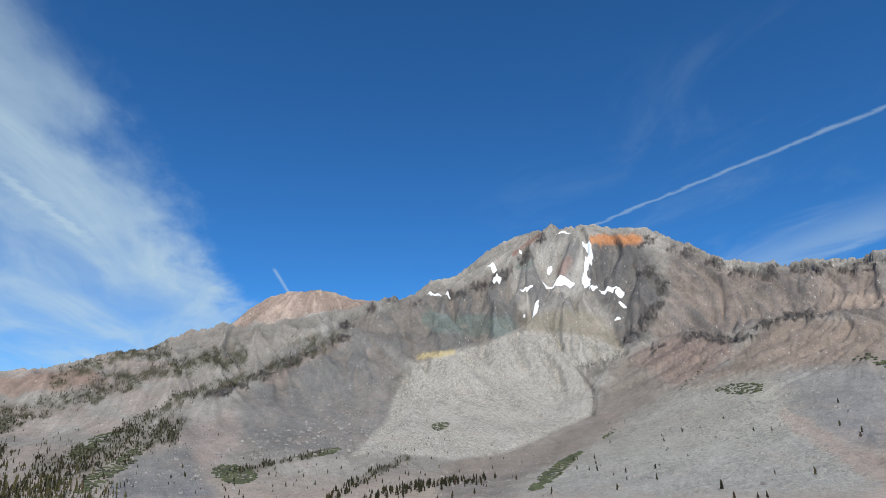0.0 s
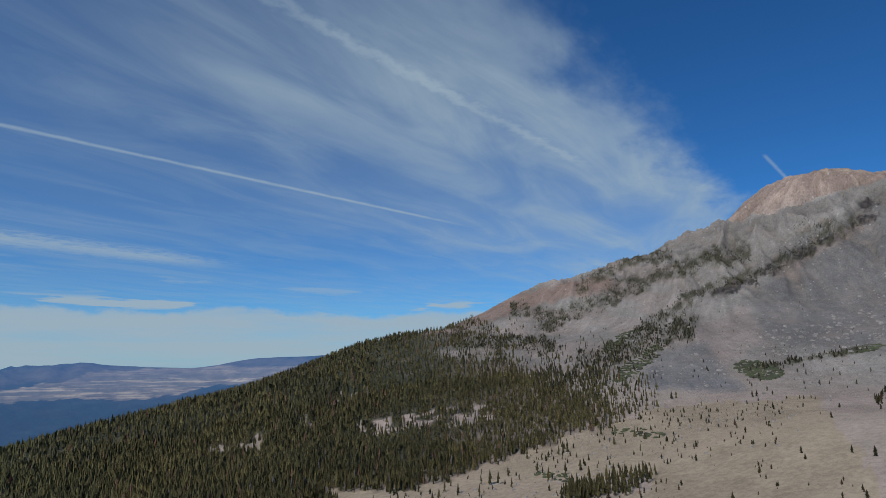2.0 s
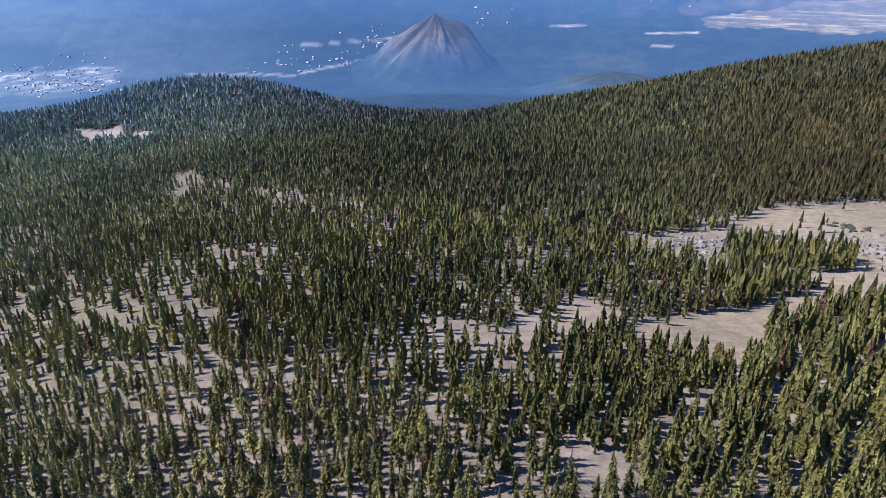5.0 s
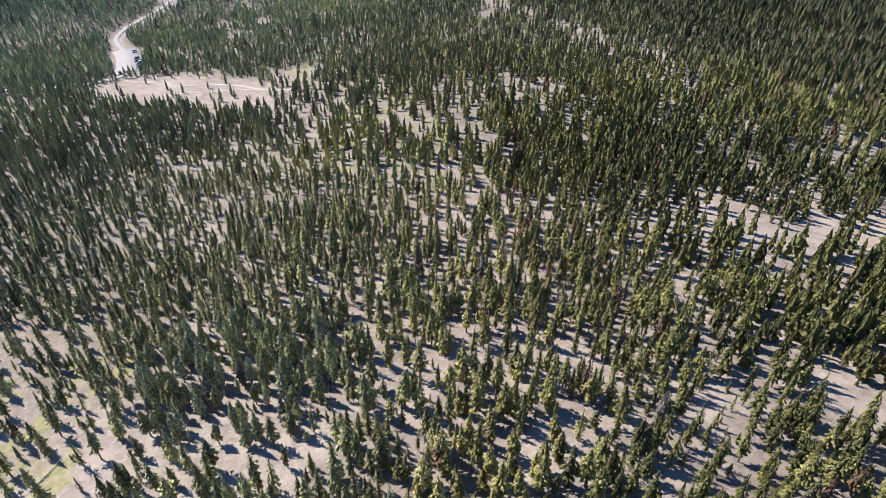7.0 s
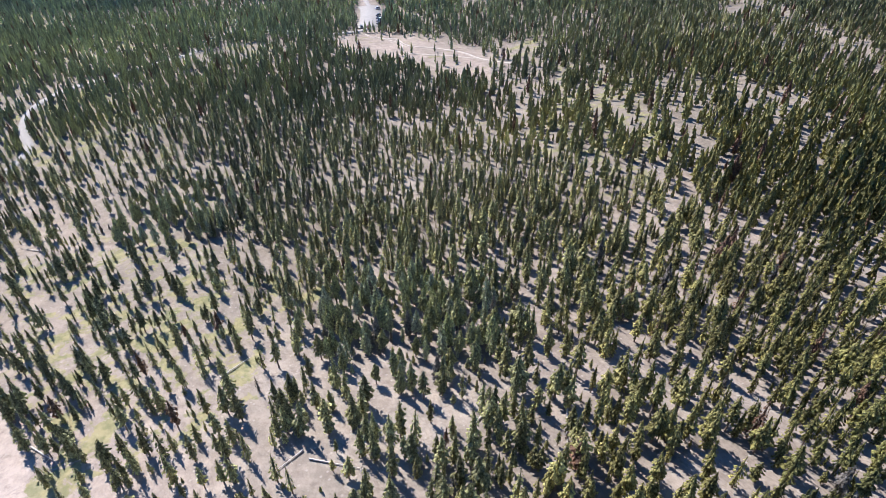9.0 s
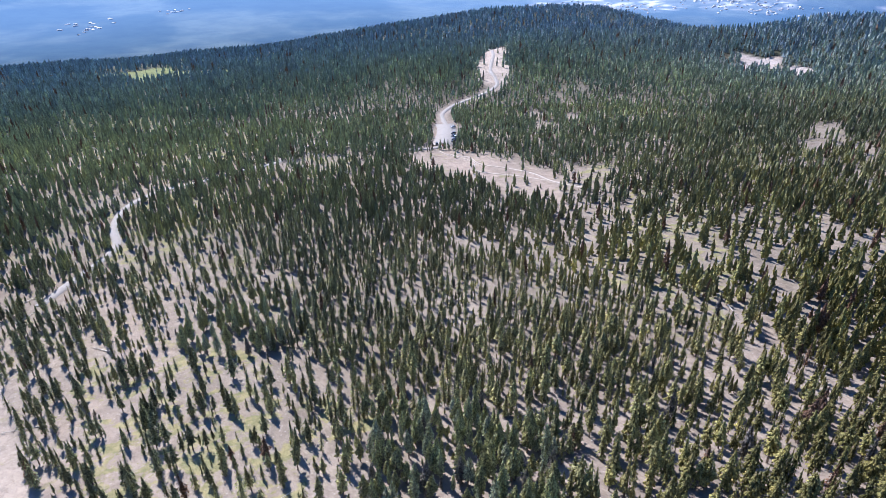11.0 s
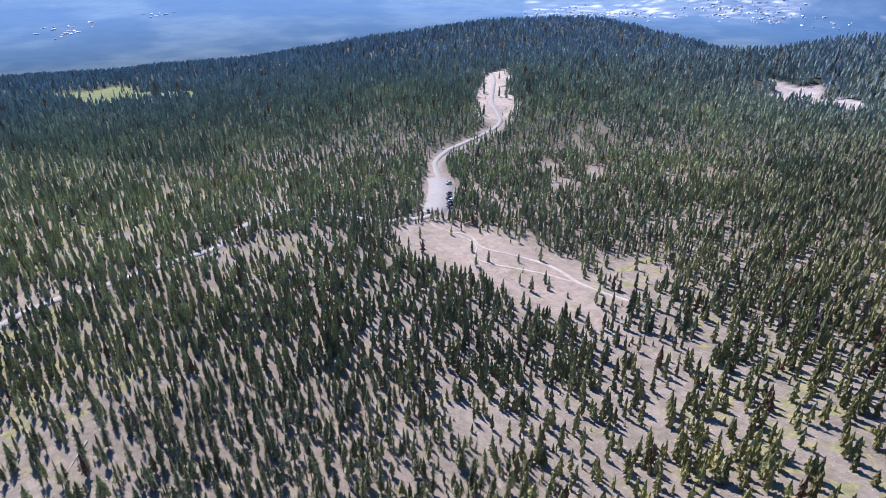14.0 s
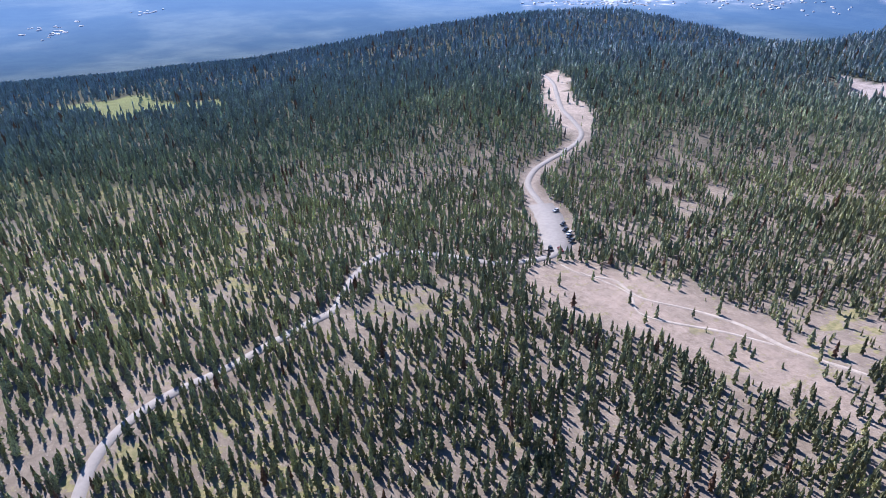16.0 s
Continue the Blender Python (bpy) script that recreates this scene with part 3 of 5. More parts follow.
# how closely the firs stand on the nearer slopes (outline in the plan, cover)
STANDS = [([(8, -155), (-8, -140), (-21, -111), (-25, -77), (-25, -62), (-23, -46), (-22, -33), (20, -70)], 0.44),
          ([(-106, -226), (-139, -200), (-174, -144), (-167, -99), (-134, -75), (-112, -88), (-100, -118), (-97, -191)], 0.42),
          ([(-28, -141), (-97, -142), (-107, -83), (-126, -37), (-125, -18), (-110, -12), (-86, -38), (-71, -51), (-65, -68), (-53, -79), (-36, -96)], 0.80),
          ([(-8, -265), (-23, -227), (-30, -147), (-21, -111), (-8, -140), (8, -155)], 0.52),
          ([(-200, -252), (-201, -179), (-203, -132), (-143, -94), (-117, -110), (-136, -157), (-154, -207)], 0.42),
          ([(-47, -228), (-82, -215), (-114, -178), (-111, -137), (-90, -145), (-29, -151), (-36, -186)], 0.72),
          ([(19, -248), (1, -252), (-32, -219), (-37, -171), (-29, -151), (6, -170)], 0.46),
          ([(-214, -234), (-170, -135), (-142, -88), (-111, -74), (-103, -95), (-115, -138)], 0.55),
          ([(78, -679), (-9, -574), (-55, -495), (-71, -396), (-50, -351), (-29, -344), (9, -349), (43, -384)], 0.6), ([(56, -247), (28, -220), (-10, -226), (-26, -172), (-23, -129), (-7, -101), (34, -114)], 0.42),
          ([(-133, -156), (-98, -78), (-126, -43), (-124, -8), (-118, 22), (-86, 22), (-81, -104)], 0.86), ([(1, -344), (-47, -322), (-70, -308), (-73, -260), (-68, -238), (0, -273)], 0.85),
          ([(-79, -97), (-120, -86), (-153, -72), (-102, -40), (-42, -69)], 0.85),
          ([(-218, -141), (-213, -102), (-187, -95), (-188, -117)], 0.22), ([(-162, -44), (-157, -16), (-153, 5), (-140, -9), (-149, -31)], 0.10),
          ([(-112, -3), (-103, 8), (-94, 17), (-88, 7), (-100, 1)], 0.12), ([(-65, -334), (-83, -349), (-103, -351), (-115, -331), (-93, -313), (-74, -317)], 0.34),
          ([(-189, -261), (-214, -255), (-212, -241), (-189, -228), (-176, -238)], 0.22)]
NEAR_STAND = [(44.5, -18.6), (50.9, -20.2), (57.3, -21.9), (64.0, -23.8), (69.6, -27.4), (70.7, -30.6), (75.1, -32.8), (78.0, -36.0), (43.2, -32)]
HERBS = [[(78, -679), (-9, -574), (-55, -495), (-71, -396), (-50, -351), (-29, -344), (9, -349), (43, -384)],
         [(-65, -334), (-83, -349), (-103, -351), (-115, -331), (-93, -313), (-74, -317)], [(-189, -261), (-214, -255), (-212, -241), (-189, -228), (-176, -238)],
         [(-169, -188), (-192, -182), (-174, -155), (-164, -130), (-149, -125), (-155, -156)], [(25, -165), (-10, -150), (-30, -105), (-12, -75), (25, -75)], [(25, -300), (-20, -310), (-35, -260), (0, -230), (30, -250)],
         [(-214, -234), (-190, -160), (-160, -120), (-130, -100), (-125, -138)]]


MORAINE = [(3.9, 5.4), (2.6, 7.6), (-1.0, 8.6), (-5.1, 9.7), (-7.7, 10.4), (-11.3, 10.0), (-14.2, 9.3), (-16.5, 8.0), (-14.9, 7.3), (-12.0, 6.7), (-13.2, 4.5), (-13.1, 2.9), (-9.6, 1.6), (-5.7, -0.0), (-0.8, -0.6), (5.1, 0.2), (8.0, -0.2), (5.1, 2.5)]
MORAINE_TOP = [(-7.8, 11.7), (-11.4, 12.1), (-14.4, 11.3), (-16.1, 8.7), (-16.4, 7.7), (-14.2, 9.3), (-11.3, 10.0), (-7.7, 10.4)]
TALUS = [(17.6, 4.0), (15.1, 7.8), (11.3, 9.9), (8.3, 10.9), (6.2, 9.9), (3.6, 7.9), (3.9, 5.4), (5.1, 2.5), (8.0, 0.2), (13.7, 0.3), (16.9, 0.8)]
GULCH_WALL = [(9.3, 10.9), (2.9, 13.5), (-2.2, 13.9), (-6.5, 15.8), (-7.8, 11.9), (-5.1, 9.7), (-1.0, 8.8), (2.6, 7.9), (6.2, 9.9)]
SUMMIT_FACE = [(-6.5, 15.8), (-9.9, 18.9), (-14.0, 18.4), (-14.3, 16.3), (-12.0, 12.4), (-7.8, 11.9)]
DARK_WALL = [(-14.5, 17.8), (-18.5, 17.6), (-20.5, 13.7), (-18.5, 9.5), (-16.0, 8.2), (-15.8, 10.7), (-14.5, 13.3), (-13.6, 14.3)]
PINK_WALL = [(-20.9, 17.1), (-26.0, 14.0), (-36.2, 12.9), (-35.8, 9.1), (-28.3, 10.0), (-25.2, 9.0), (-19.8, 9.0), (-18.5, 9.5), (-20.9, 13.7)]
RUSTY_RIDGE = [(-15.9, 7.3), (-19.8, 9.0), (-22.2, 9.2), (-25.1, 8.5), (-24.5, 7.2), (-20.2, 4.7), (-17.7, 6.2)]
RED_BROW = [(-20.2, 4.7), (-24.9, 6.7), (-28.3, 9.8), (-35.7, 8.9), (-35.1, 5.9), (-31.9, 5.7), (-28.0, 5.6), (-24.2, 4.9)]
PALE_HILL = [(-5.5, -3.7), (-12.9, 0.3), (-20.2, 4.7), (-24.2, 4.9), (-28.0, 5.6), (-29.0, 2.1), (-33.4, -2.8), (-33.3, -3.6)]
BLUE_SCREE = [(-28.0, 5.6), (-35.1, 5.9), (-33.9, -0.5), (-31.1, 1.2), (-29.0, 2.1)]
BROWN_STRIPE = [(-0.8, -0.6), (-5.7, -0.0), (-13.1, 2.6), (-16.4, 7.3), (-20.2, 4.7), (-12.9, 0.3), (-5.5, -3.7), (0.3, -3.6)]
PINK_SCREE = [(21.4, 2.2), (17.6, 4.0), (16.9, 0.8), (22.2, -2.1), (26.2, -1.9)]
GREY_SCREE = [(26.5, -2.8), (25.3, -0.3), (21.3, 0.9), (18.8, -3.1)]


def meadow_mask(az, el):
    m = np.maximum(area(az, el, MEADOW_FOOT, 8, 0.9), band(az, el, [(84, -28.5), (88, -29.0)], 1.4, 7))
    groves = band(az, el, [(56.5, -13.9), (53.5, -13.1)], 0.8, 9) + band(az, el, [(33, -11.9), (27, -10.5)], 0.7, 10) + band(az, el, [(66, -20.6), (74, -21.6)], 0.9, 12)
    return m * (1 - np.clip(groves, 0, 1))


def open_places(x, y):
    """Clearings of the woods in the plan."""
    m = np.maximum(area(x, y, CLEARING, 8, 5.0, 12.0), area(x, y, CUT, 9, 5.0, 12.0))
    m = np.maximum(m, np.maximum(area(x, y, GREEN_FIELD, 11, 12.0, 30.0), area(x, y, PALE_PATCH, 12, 18.0, 20.0)))
    for cx, cy, rx, ry, turn in ((-342, -222, 25, 8, 30), (-302, -203, 19, 7, 30), (-253, -378, 13, 6, 60), (-269, -354, 13, 6, 60), (-241, -350, 11, 5, 40), (-367, -718, 9, 5, 60)):
        m = np.maximum(m, spot(x, y, cx, cy, rx, ry, turn, 11))
    return m


SLOPE_WOODS = [([(34.2, 2.6), (30.9, 4.2), (27.2, 5.6), (21.9, 7.4), (17.9, 8.3)], 0.55), ([(26.7, 1.8), (24.8, 2.7), (21.7, 4.9), (17.8, 6.1), (14.1, 7.6), (9.8, 9.9)], 0.42),
               ([(31, 5.8), (30.4, 6.2), (27.5, 7.9), (23.8, 8.3)], 0.4), ([(22, 7.6), (18, 9.3)], 0.25), ([(34, -2.6), (30.2, -0.6), (26.6, 1.0), (23.1, 2.0)], 1.0), ([(13.5, 9.3), (11, 10.2)], 0.2),
               ([(9.5, -3.3), (6.0, -1.6), (3.1, -0.3)], 0.28), ([(6.0, -3.4), (1, -2.6), (-3.2, -2.3)], 0.35), ([(17.4, -1.2), (10.1, 0.3)], 0.2), ([(37, 4.0), (33, 3.4)], 0.4), ([(42, 1.4), (34, 0.4)], 0.8)]


def slope_woods(az, el):
    m = np.zeros(np.shape(az))
    for k, (line, width) in enumerate(SLOPE_WOODS):
        m = np.maximum(m, band(az, el, line, width * 1.25, 130 + k, 1.2))
    return m * (0.35 + 0.65 * step(0.42, 0.58, fractal(az / 0.5, el / 0.35, 3, 131)))


def wood_density(x, y, z):
    """How closely trees stand, 0 to 1."""
    az, d = polar(x, y)
    el = sight_angle(d, z)
    line = -4.9 + (az - 25) * 0.30 + 5.0 * (fractal(az / 3, el / 1.5, 4, 14) - 0.5)
    dens = step(2.6, -1.8, el - line) * step(22, 34, az)
    sparse = step(6.0, 0.0, el - line) * step(24, 40, az) * 0.5
    dens = np.maximum(dens, 1.2 * sparse * step(0.40, 0.56, fractal(az / 2.0, el / 0.9, 4, 33)))
    cover = 0.84 + 0.16 * step(300, 620, d)
    for k, (outline, value) in enumerate(STANDS):
        m = area(x, y, outline, 300 + k, 9.0, 16.0)
        cover = cover * (1 - m) + min(1.12 * value, 0.98) * m
    m = area(az, el, NEAR_STAND, 330, 0.8)
    cover = cover * (1 - m) + 0.74 * m
    gap = 0.40 * fractal(x / 30, y / 30, 4, 71) + 0.60 * fractal(x / 8, y / 8, 3, 72)
    low_clump = 0.54 - 0.04 * step(200, 420, d) + 0.34 * step(420, 700, d)
    clump = low_clump + (1.12 - low_clump) * step(0.41, 0.53, gap + 0.10 * (cover - 0.5))
    dens = dens * np.clip(cover * clump, 0, 1)
    streaks = band(az, el, [(55.6, -5.6), (51.6, -3.5)], 0.75, 141) + band(az, el, [(50.5, -6.3), (45.6, -5.7), (40, -5.0)], 0.8, 142) + band(az, el, [(62.8, -7.7), (59.7, -7.2)], 0.75, 143)
    streaks = streaks + band(az, el, [(94.2, -27.6), (88, -29.5)], 1.3, 144) + band(az, el, [(86, -39.2), (83, -41.5)], 1.6, 145) + band(az, el, [(123, -16.3), (118, -17.5), (113.9, -18.1)], 0.6, 146)
    streaks = streaks + band(az, el, [(88.5, -13.6), (87, -13.6)], 0.3, 147) + band(az, el, [(131, -11.8), (127.5, -11.5)], 0.5, 148) + band(az, el, [(129.4, -26.3), (136.3, -23.7)], 1.2, 149)
    dens = dens * (1 - 0.85 * np.clip(streaks, 0, 1) * step(0.36, 0.52, fractal(az / 0.9, el / 0.5, 3, 15)))
    dens = dens * (1 - 0.985 * meadow_mask(az, el)) * (1 - 0.94 * open_places(x, y))
    dens = dens * (1 - along(x, y, ROAD, 1.7)) * (1 - along(x, y, UPPER_ROAD, 6)) * (1 - along(x, y, [(-168, -352), (-183, -380), (-189, -397)], 9))
    return np.clip(dens, 0, 1)


def fall_at(az, d):
    """Fall-line streaks, narrow and broad, at a place."""
    az = np.where(az < -38, az + 360, az)
    i, j = np.clip(np.searchsorted(fan, az - 0.01), 0, len(fan) - 1), np.clip(np.searchsorted(rings, d - 0.01), 0, len(rings) - 1)
    return FINE_FALL[i, j], BROAD_FALL[i, j]


EARTH = 0.76


def herb_mask(x, y):
    """Where low yellow-green herbs grow between the firs."""
    m = np.zeros(np.shape(x))
    for k, outline in enumerate(HERBS):
        m = np.maximum(m, area(x, y, outline, 350 + k, 10.0, 18.0))
    return np.maximum(m, 0.35 * step(-40, -120, y) * step(520, 420, np.hypot(x, y)))


def soil_colour(x, y, z):
    """Base colour of the soil, and masks of crags, rippled moraine and loose scree."""
    az, d = polar(x, y)
    el = sight_angle(d, z)
    n1, n2 = fractal(x / 160, y / 160, 5, 90), fractal(x / 38, y / 38, 4, 91)
    pumice, pink, grey = np.array((0.37, 0.31, 0.25)), np.array((0.385, 0.312, 0.262)), np.array((0.235, 0.225, 0.215))
    dark, pale, rust = np.array((0.115, 0.115, 0.12)), np.array((0.32, 0.305, 0.285)), np.array((0.26, 0.185, 0.155))
    col = pink + (pumice - pink) * step(0.35, 0.65, n1)[..., None]

    def lay(colour, mask):
        nonlocal col
        col = col + (np.array(colour) - col) * np.clip(mask, 0, 1)[..., None]

    fine, broad = fall_at(az, d)
    fall = 0.5 + 0.075 * fine + 0.11 * broad
    mountain = step(600, 1000, d) * step(48, 38, az) * step(-120, -60, az)
    lay((0.235, 0.22, 0.205), mountain)
    lay(pale, mountain * step(0.46, 0.6, n1) * 0.55)
    lay((0.29, 0.25, 0.23), mountain * step(18, 26, az) * step(0.42, 0.56, fractal(az / 2.5, el / 0.7, 4, 89)) * 0.8)
    light_fall, dark_fall = step(0.50, 0.38, fall), step(0.50, 0.62, fall)

    def zone(outline, base, light, deep, seed, streaks=0.7, edge=0.5):
        soft = 0.8 * edge
        m = sum(area(az + soft * da, el + 0.6 * soft * de, outline, seed, edge) for da, de in ((0.9, 0.3), (-0.3, 0.9), (-0.9, -0.3), (0.3, -0.9))) / 4 * step(400, 480, d)
        lay(base, m)
        lay(light, m * light_fall * streaks)
        lay(deep, m * dark_fall * streaks)
        return m

    zone(GULCH_WALL, (0.165, 0.155, 0.15), (0.25, 0.225, 0.205), (0.105, 0.105, 0.105), 201)
    lay((0.135, 0.165, 0.155), band(az, el, [(1, 11.4), (-2, 11.0), (-6, 11.0)], 0.9, 67) * mountain * 0.75)
    zone(SUMMIT_FACE, (0.30, 0.285, 0.27), (0.42, 0.40, 0.38), (0.15, 0.145, 0.145), 202, 0.9)
    lay((0.13, 0.16, 0.145), band(az, el, [(-7.5, 16.2), (-8.5, 16.4)], 0.4, 68) * mountain * 0.7)
    lay((0.27, 0.185, 0.165), band(az, el, [(-11.3, 15.4), (-12, 16.2)], 0.5, 62) * mountain * 0.7)
    zone(DARK_WALL, (0.135, 0.13, 0.13), (0.20, 0.19, 0.185), (0.085, 0.082, 0.085), 203)
    zone(PINK_WALL, (0.20, 0.172, 0.158), (0.29, 0.24, 0.215), (0.12, 0.11, 0.108), 204, 0.85)
    lay((0.36, 0.29, 0.25), mountain * band(az, el, [(-33, 10.6), (-36, 10.4)], 0.5, 70) * 0.85)
    zone(RUSTY_RIDGE, (0.24, 0.185, 0.165), (0.30, 0.25, 0.225), (0.13, 0.105, 0.10), 205)
    scree = zone(TALUS, (0.185, 0.18, 0.178), (0.27, 0.245, 0.23), (0.135, 0.132, 0.132), 206, 0.7, 0.9)
    lay((0.22, 0.185, 0.17), band(az, el, [(15.5, 6.2), (12, 8.2), (9.5, 9.3)], 0.45, 63) * mountain * 0.8)
    zone(PINK_SCREE, (0.28, 0.24, 0.225), (0.33, 0.29, 0.27), (0.21, 0.185, 0.175), 207)
    zone(GREY_SCREE, (0.205, 0.20, 0.2), (0.26, 0.255, 0.25), (0.16, 0.16, 0.165), 208)
    zone(BROWN_STRIPE, (0.235, 0.207, 0.185), (0.285, 0.25, 0.22), (0.19, 0.168, 0.15), 209, 0.8, 0.8)
    ripple = zone(MORAINE, (0.295, 0.28, 0.26), (0.33, 0.315, 0.29), (0.235, 0.225, 0.215), 210, 0.5, 0.25)
    zone(MORAINE_TOP, (0.275, 0.25, 0.21), (0.31, 0.285, 0.24), (0.225, 0.21, 0.185), 211, 0.5, 0.3)
    lay((0.42, 0.35, 0.19), mountain * band(az, el, [(2.0, 8.3), (-1, 8.6)], 0.26, 56) * 0.85)
    zone(RED_BROW, (0.25, 0.205, 0.178), (0.31, 0.26, 0.225), (0.19, 0.16, 0.14), 212, 0.6)
    near_right = zone(PALE_HILL, (0.285, 0.275, 0.245), (0.33, 0.32, 0.29), (0.235, 0.225, 0.205), 213, 0.8, 1.3)
    zone(BLUE_SCREE, (0.235, 0.232, 0.23), (0.30, 0.29, 0.28), (0.19, 0.188, 0.188), 214, 0.8, 1.2)
    lay((0.33, 0.26, 0.22), band(az, el, [(-28, 2.2), (-32, -1), (-36, -3)], 0.7, 74) * 0.75)
    lay((0.46, 0.20, 0.085), mountain * band(az, el, [(-14.6, 18.1), (-18.4, 17.7)], 0.42, 59) * 0.9)
    lay((0.20, 0.105, 0.085), mountain * band(az, el, [(-7, 17.3), (-9.6, 18.9)], 0.16, 71) * 0.8)
    second = step(3500, 3900, d) * step(3, 6, az) * step(34, 28, az)
    lay((0.29, 0.225, 0.195), second)
    lay((0.40, 0.315, 0.27), second * step(0.2, 1.4, broad + 0.4 * fine) * 0.6)
    lay((0.40, 0.32, 0.25), second * band(az, el, [(11.2, 14.4), (7, 13.6)], 0.45, 72) * 0.7)
    lay(rust, band(az, el, [(29, 6.2), (33, 5.5), (37, 4.6), (41, 3.0), (47, 1.7), (53, 0.2), (59, -1.8)], 0.7, 61) * 0.8)
    lay((0.37, 0.30, 0.21), meadow_mask(az, el))
    lay((0.34, 0.285, 0.22), meadow_mask(az, el) * band(az, el, [(48, -15.2), (62, -18.4), (78, -21.3)], 1.2, 76) * 0.8)
    lay((0.285, 0.24, 0.188), step(-60, -130, y) * step(560, 480, d) * 0.75)
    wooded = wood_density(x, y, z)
    # litter under dense woods; farther floor darkened so gaps between trees don't show
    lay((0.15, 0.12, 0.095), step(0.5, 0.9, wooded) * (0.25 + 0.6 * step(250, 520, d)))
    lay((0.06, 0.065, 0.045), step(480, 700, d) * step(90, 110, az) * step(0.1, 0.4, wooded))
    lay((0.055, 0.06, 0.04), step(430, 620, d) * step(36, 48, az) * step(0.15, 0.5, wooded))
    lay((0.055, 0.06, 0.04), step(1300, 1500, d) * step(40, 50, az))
    # blue of haze put into the farthest soil colour
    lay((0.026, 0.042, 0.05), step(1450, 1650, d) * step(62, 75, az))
    lay((0.17, 0.19, 0.075), area(x, y, GREEN_FIELD, 11, 12.0, 30.0))
    lay((0.37, 0.30, 0.24), area(x, y, CLEARING, 8, 5.0, 12.0))
    lay((0.40, 0.335, 0.28), np.maximum(area(x, y, CUT, 9, 5.0, 12.0), along(x, y, UPPER_ROAD, 5)))
    lay((0.40, 0.35, 0.32), area(x, y, PALE_PATCH, 12, 18.0, 20.0))
    lay((0.11, 0.10, 0.095), mountain * band(az, el, STREAM[1:6], 0.13, 77, 0.2) * 0.95)
    crag = mountain * crag_mask(az, el)
    lay((0.10, 0.09, 0.085), crag * 0.8)
    lay((0.06, 0.06, 0.035), mountain * slope_woods(az, el) * 0.85)
    ok = (mountain > 0) & (az > -40) & (az < 50)
    mottle = np.ones(np.shape(az))
    mottle[ok] = 0.84 + 0.32 * fractal(az[ok] / 1.1, el[ok] / 0.7, 6, 89) + 0.085 * fine[ok] + 0.09 * broad[ok]
    col = col * (1 + (mottle - 1) * mountain)[..., None]
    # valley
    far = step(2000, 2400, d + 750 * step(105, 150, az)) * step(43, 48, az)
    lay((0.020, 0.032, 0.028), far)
    flat = fractal(az / 2.2, el / 0.22, 5, 95)
    lay((0.055, 0.06, 0.045), far * step(0.52, 0.64, flat) * 0.25 * step(120, 95, az))
    lay((0.085, 0.10, 0.075), far * step(110, 125, az) * step(0.38, 0.66, fractal(az / 6.0, el / 1.3, 5, 105)) * 0.7)
    town_land = band(az, el, [(127, -7.0), (136, -7.6), (147, -8.1)], 0.75, 106, 0.9)
    lay((0.14, 0.14, 0.11), far * town_land * 0.5)
    lay((0.40, 0.37, 0.33), far * town_land * step(0.56, 0.62, fractal(az / 0.5, el / 0.13, 4, 107)) * 0.85)
    lay((0.07, 0.06, 0.055), far * step(3700, 4000, d) * step(0.50, 0.66, fractal(x / 190, y / 190, 4, 94)) * 0.4)
    plain = area(az, el, PLAIN, 64, 0.5)
    lay((0.25, 0.195, 0.115), far * plain * (0.5 + 0.5 * step(0.42, 0.58, fractal(az / 4.5, el / 0.12, 4, 96))))
    lay((0.12, 0.095, 0.07), far * band(az, el, [(56, -0.5), (72, -1.2), (80, -1.7)], 0.6, 65, 0.9) * 0.5)
    for k, fields in enumerate(([(112.3, -5.25), (104.0, -4.65)], [(83, -3.9), (79, -3.7)], [(91, -3.5), (88, -3.4)], [(131, -6.9), (128, -6.6)], [(112.5, -7.5), (107.1, -6.5)], [(121.4, -7.4), (113, -7.65)], [(82.6, -4.9), (80.9, -4.8)])):
        lay((0.30, 0.265, 0.23), far * band(az, el, fields, 0.1, 100 + k, 0.45) * 0.85)
    lay((0.09, 0.085, 0.04), far * band(az, el, [(88.2, -6.0), (83, -6.5)], 0.5, 104) * 0.3)
    col = col * (1 + (mountain * (1 - far))[..., None] * np.array((0.03, 0.0, -0.06)))
    masks = np.stack([crag, np.clip(ripple + near_right * 0.8, 0, 1), step(420, 560, d) * step(50, 42, az) * step(-120, -60, az)], -1)
    near_side = step(620, 480, d) * step(60, 80, az)
    return col * EARTH * (1 - 0.2 * near_side)[..., None], masks


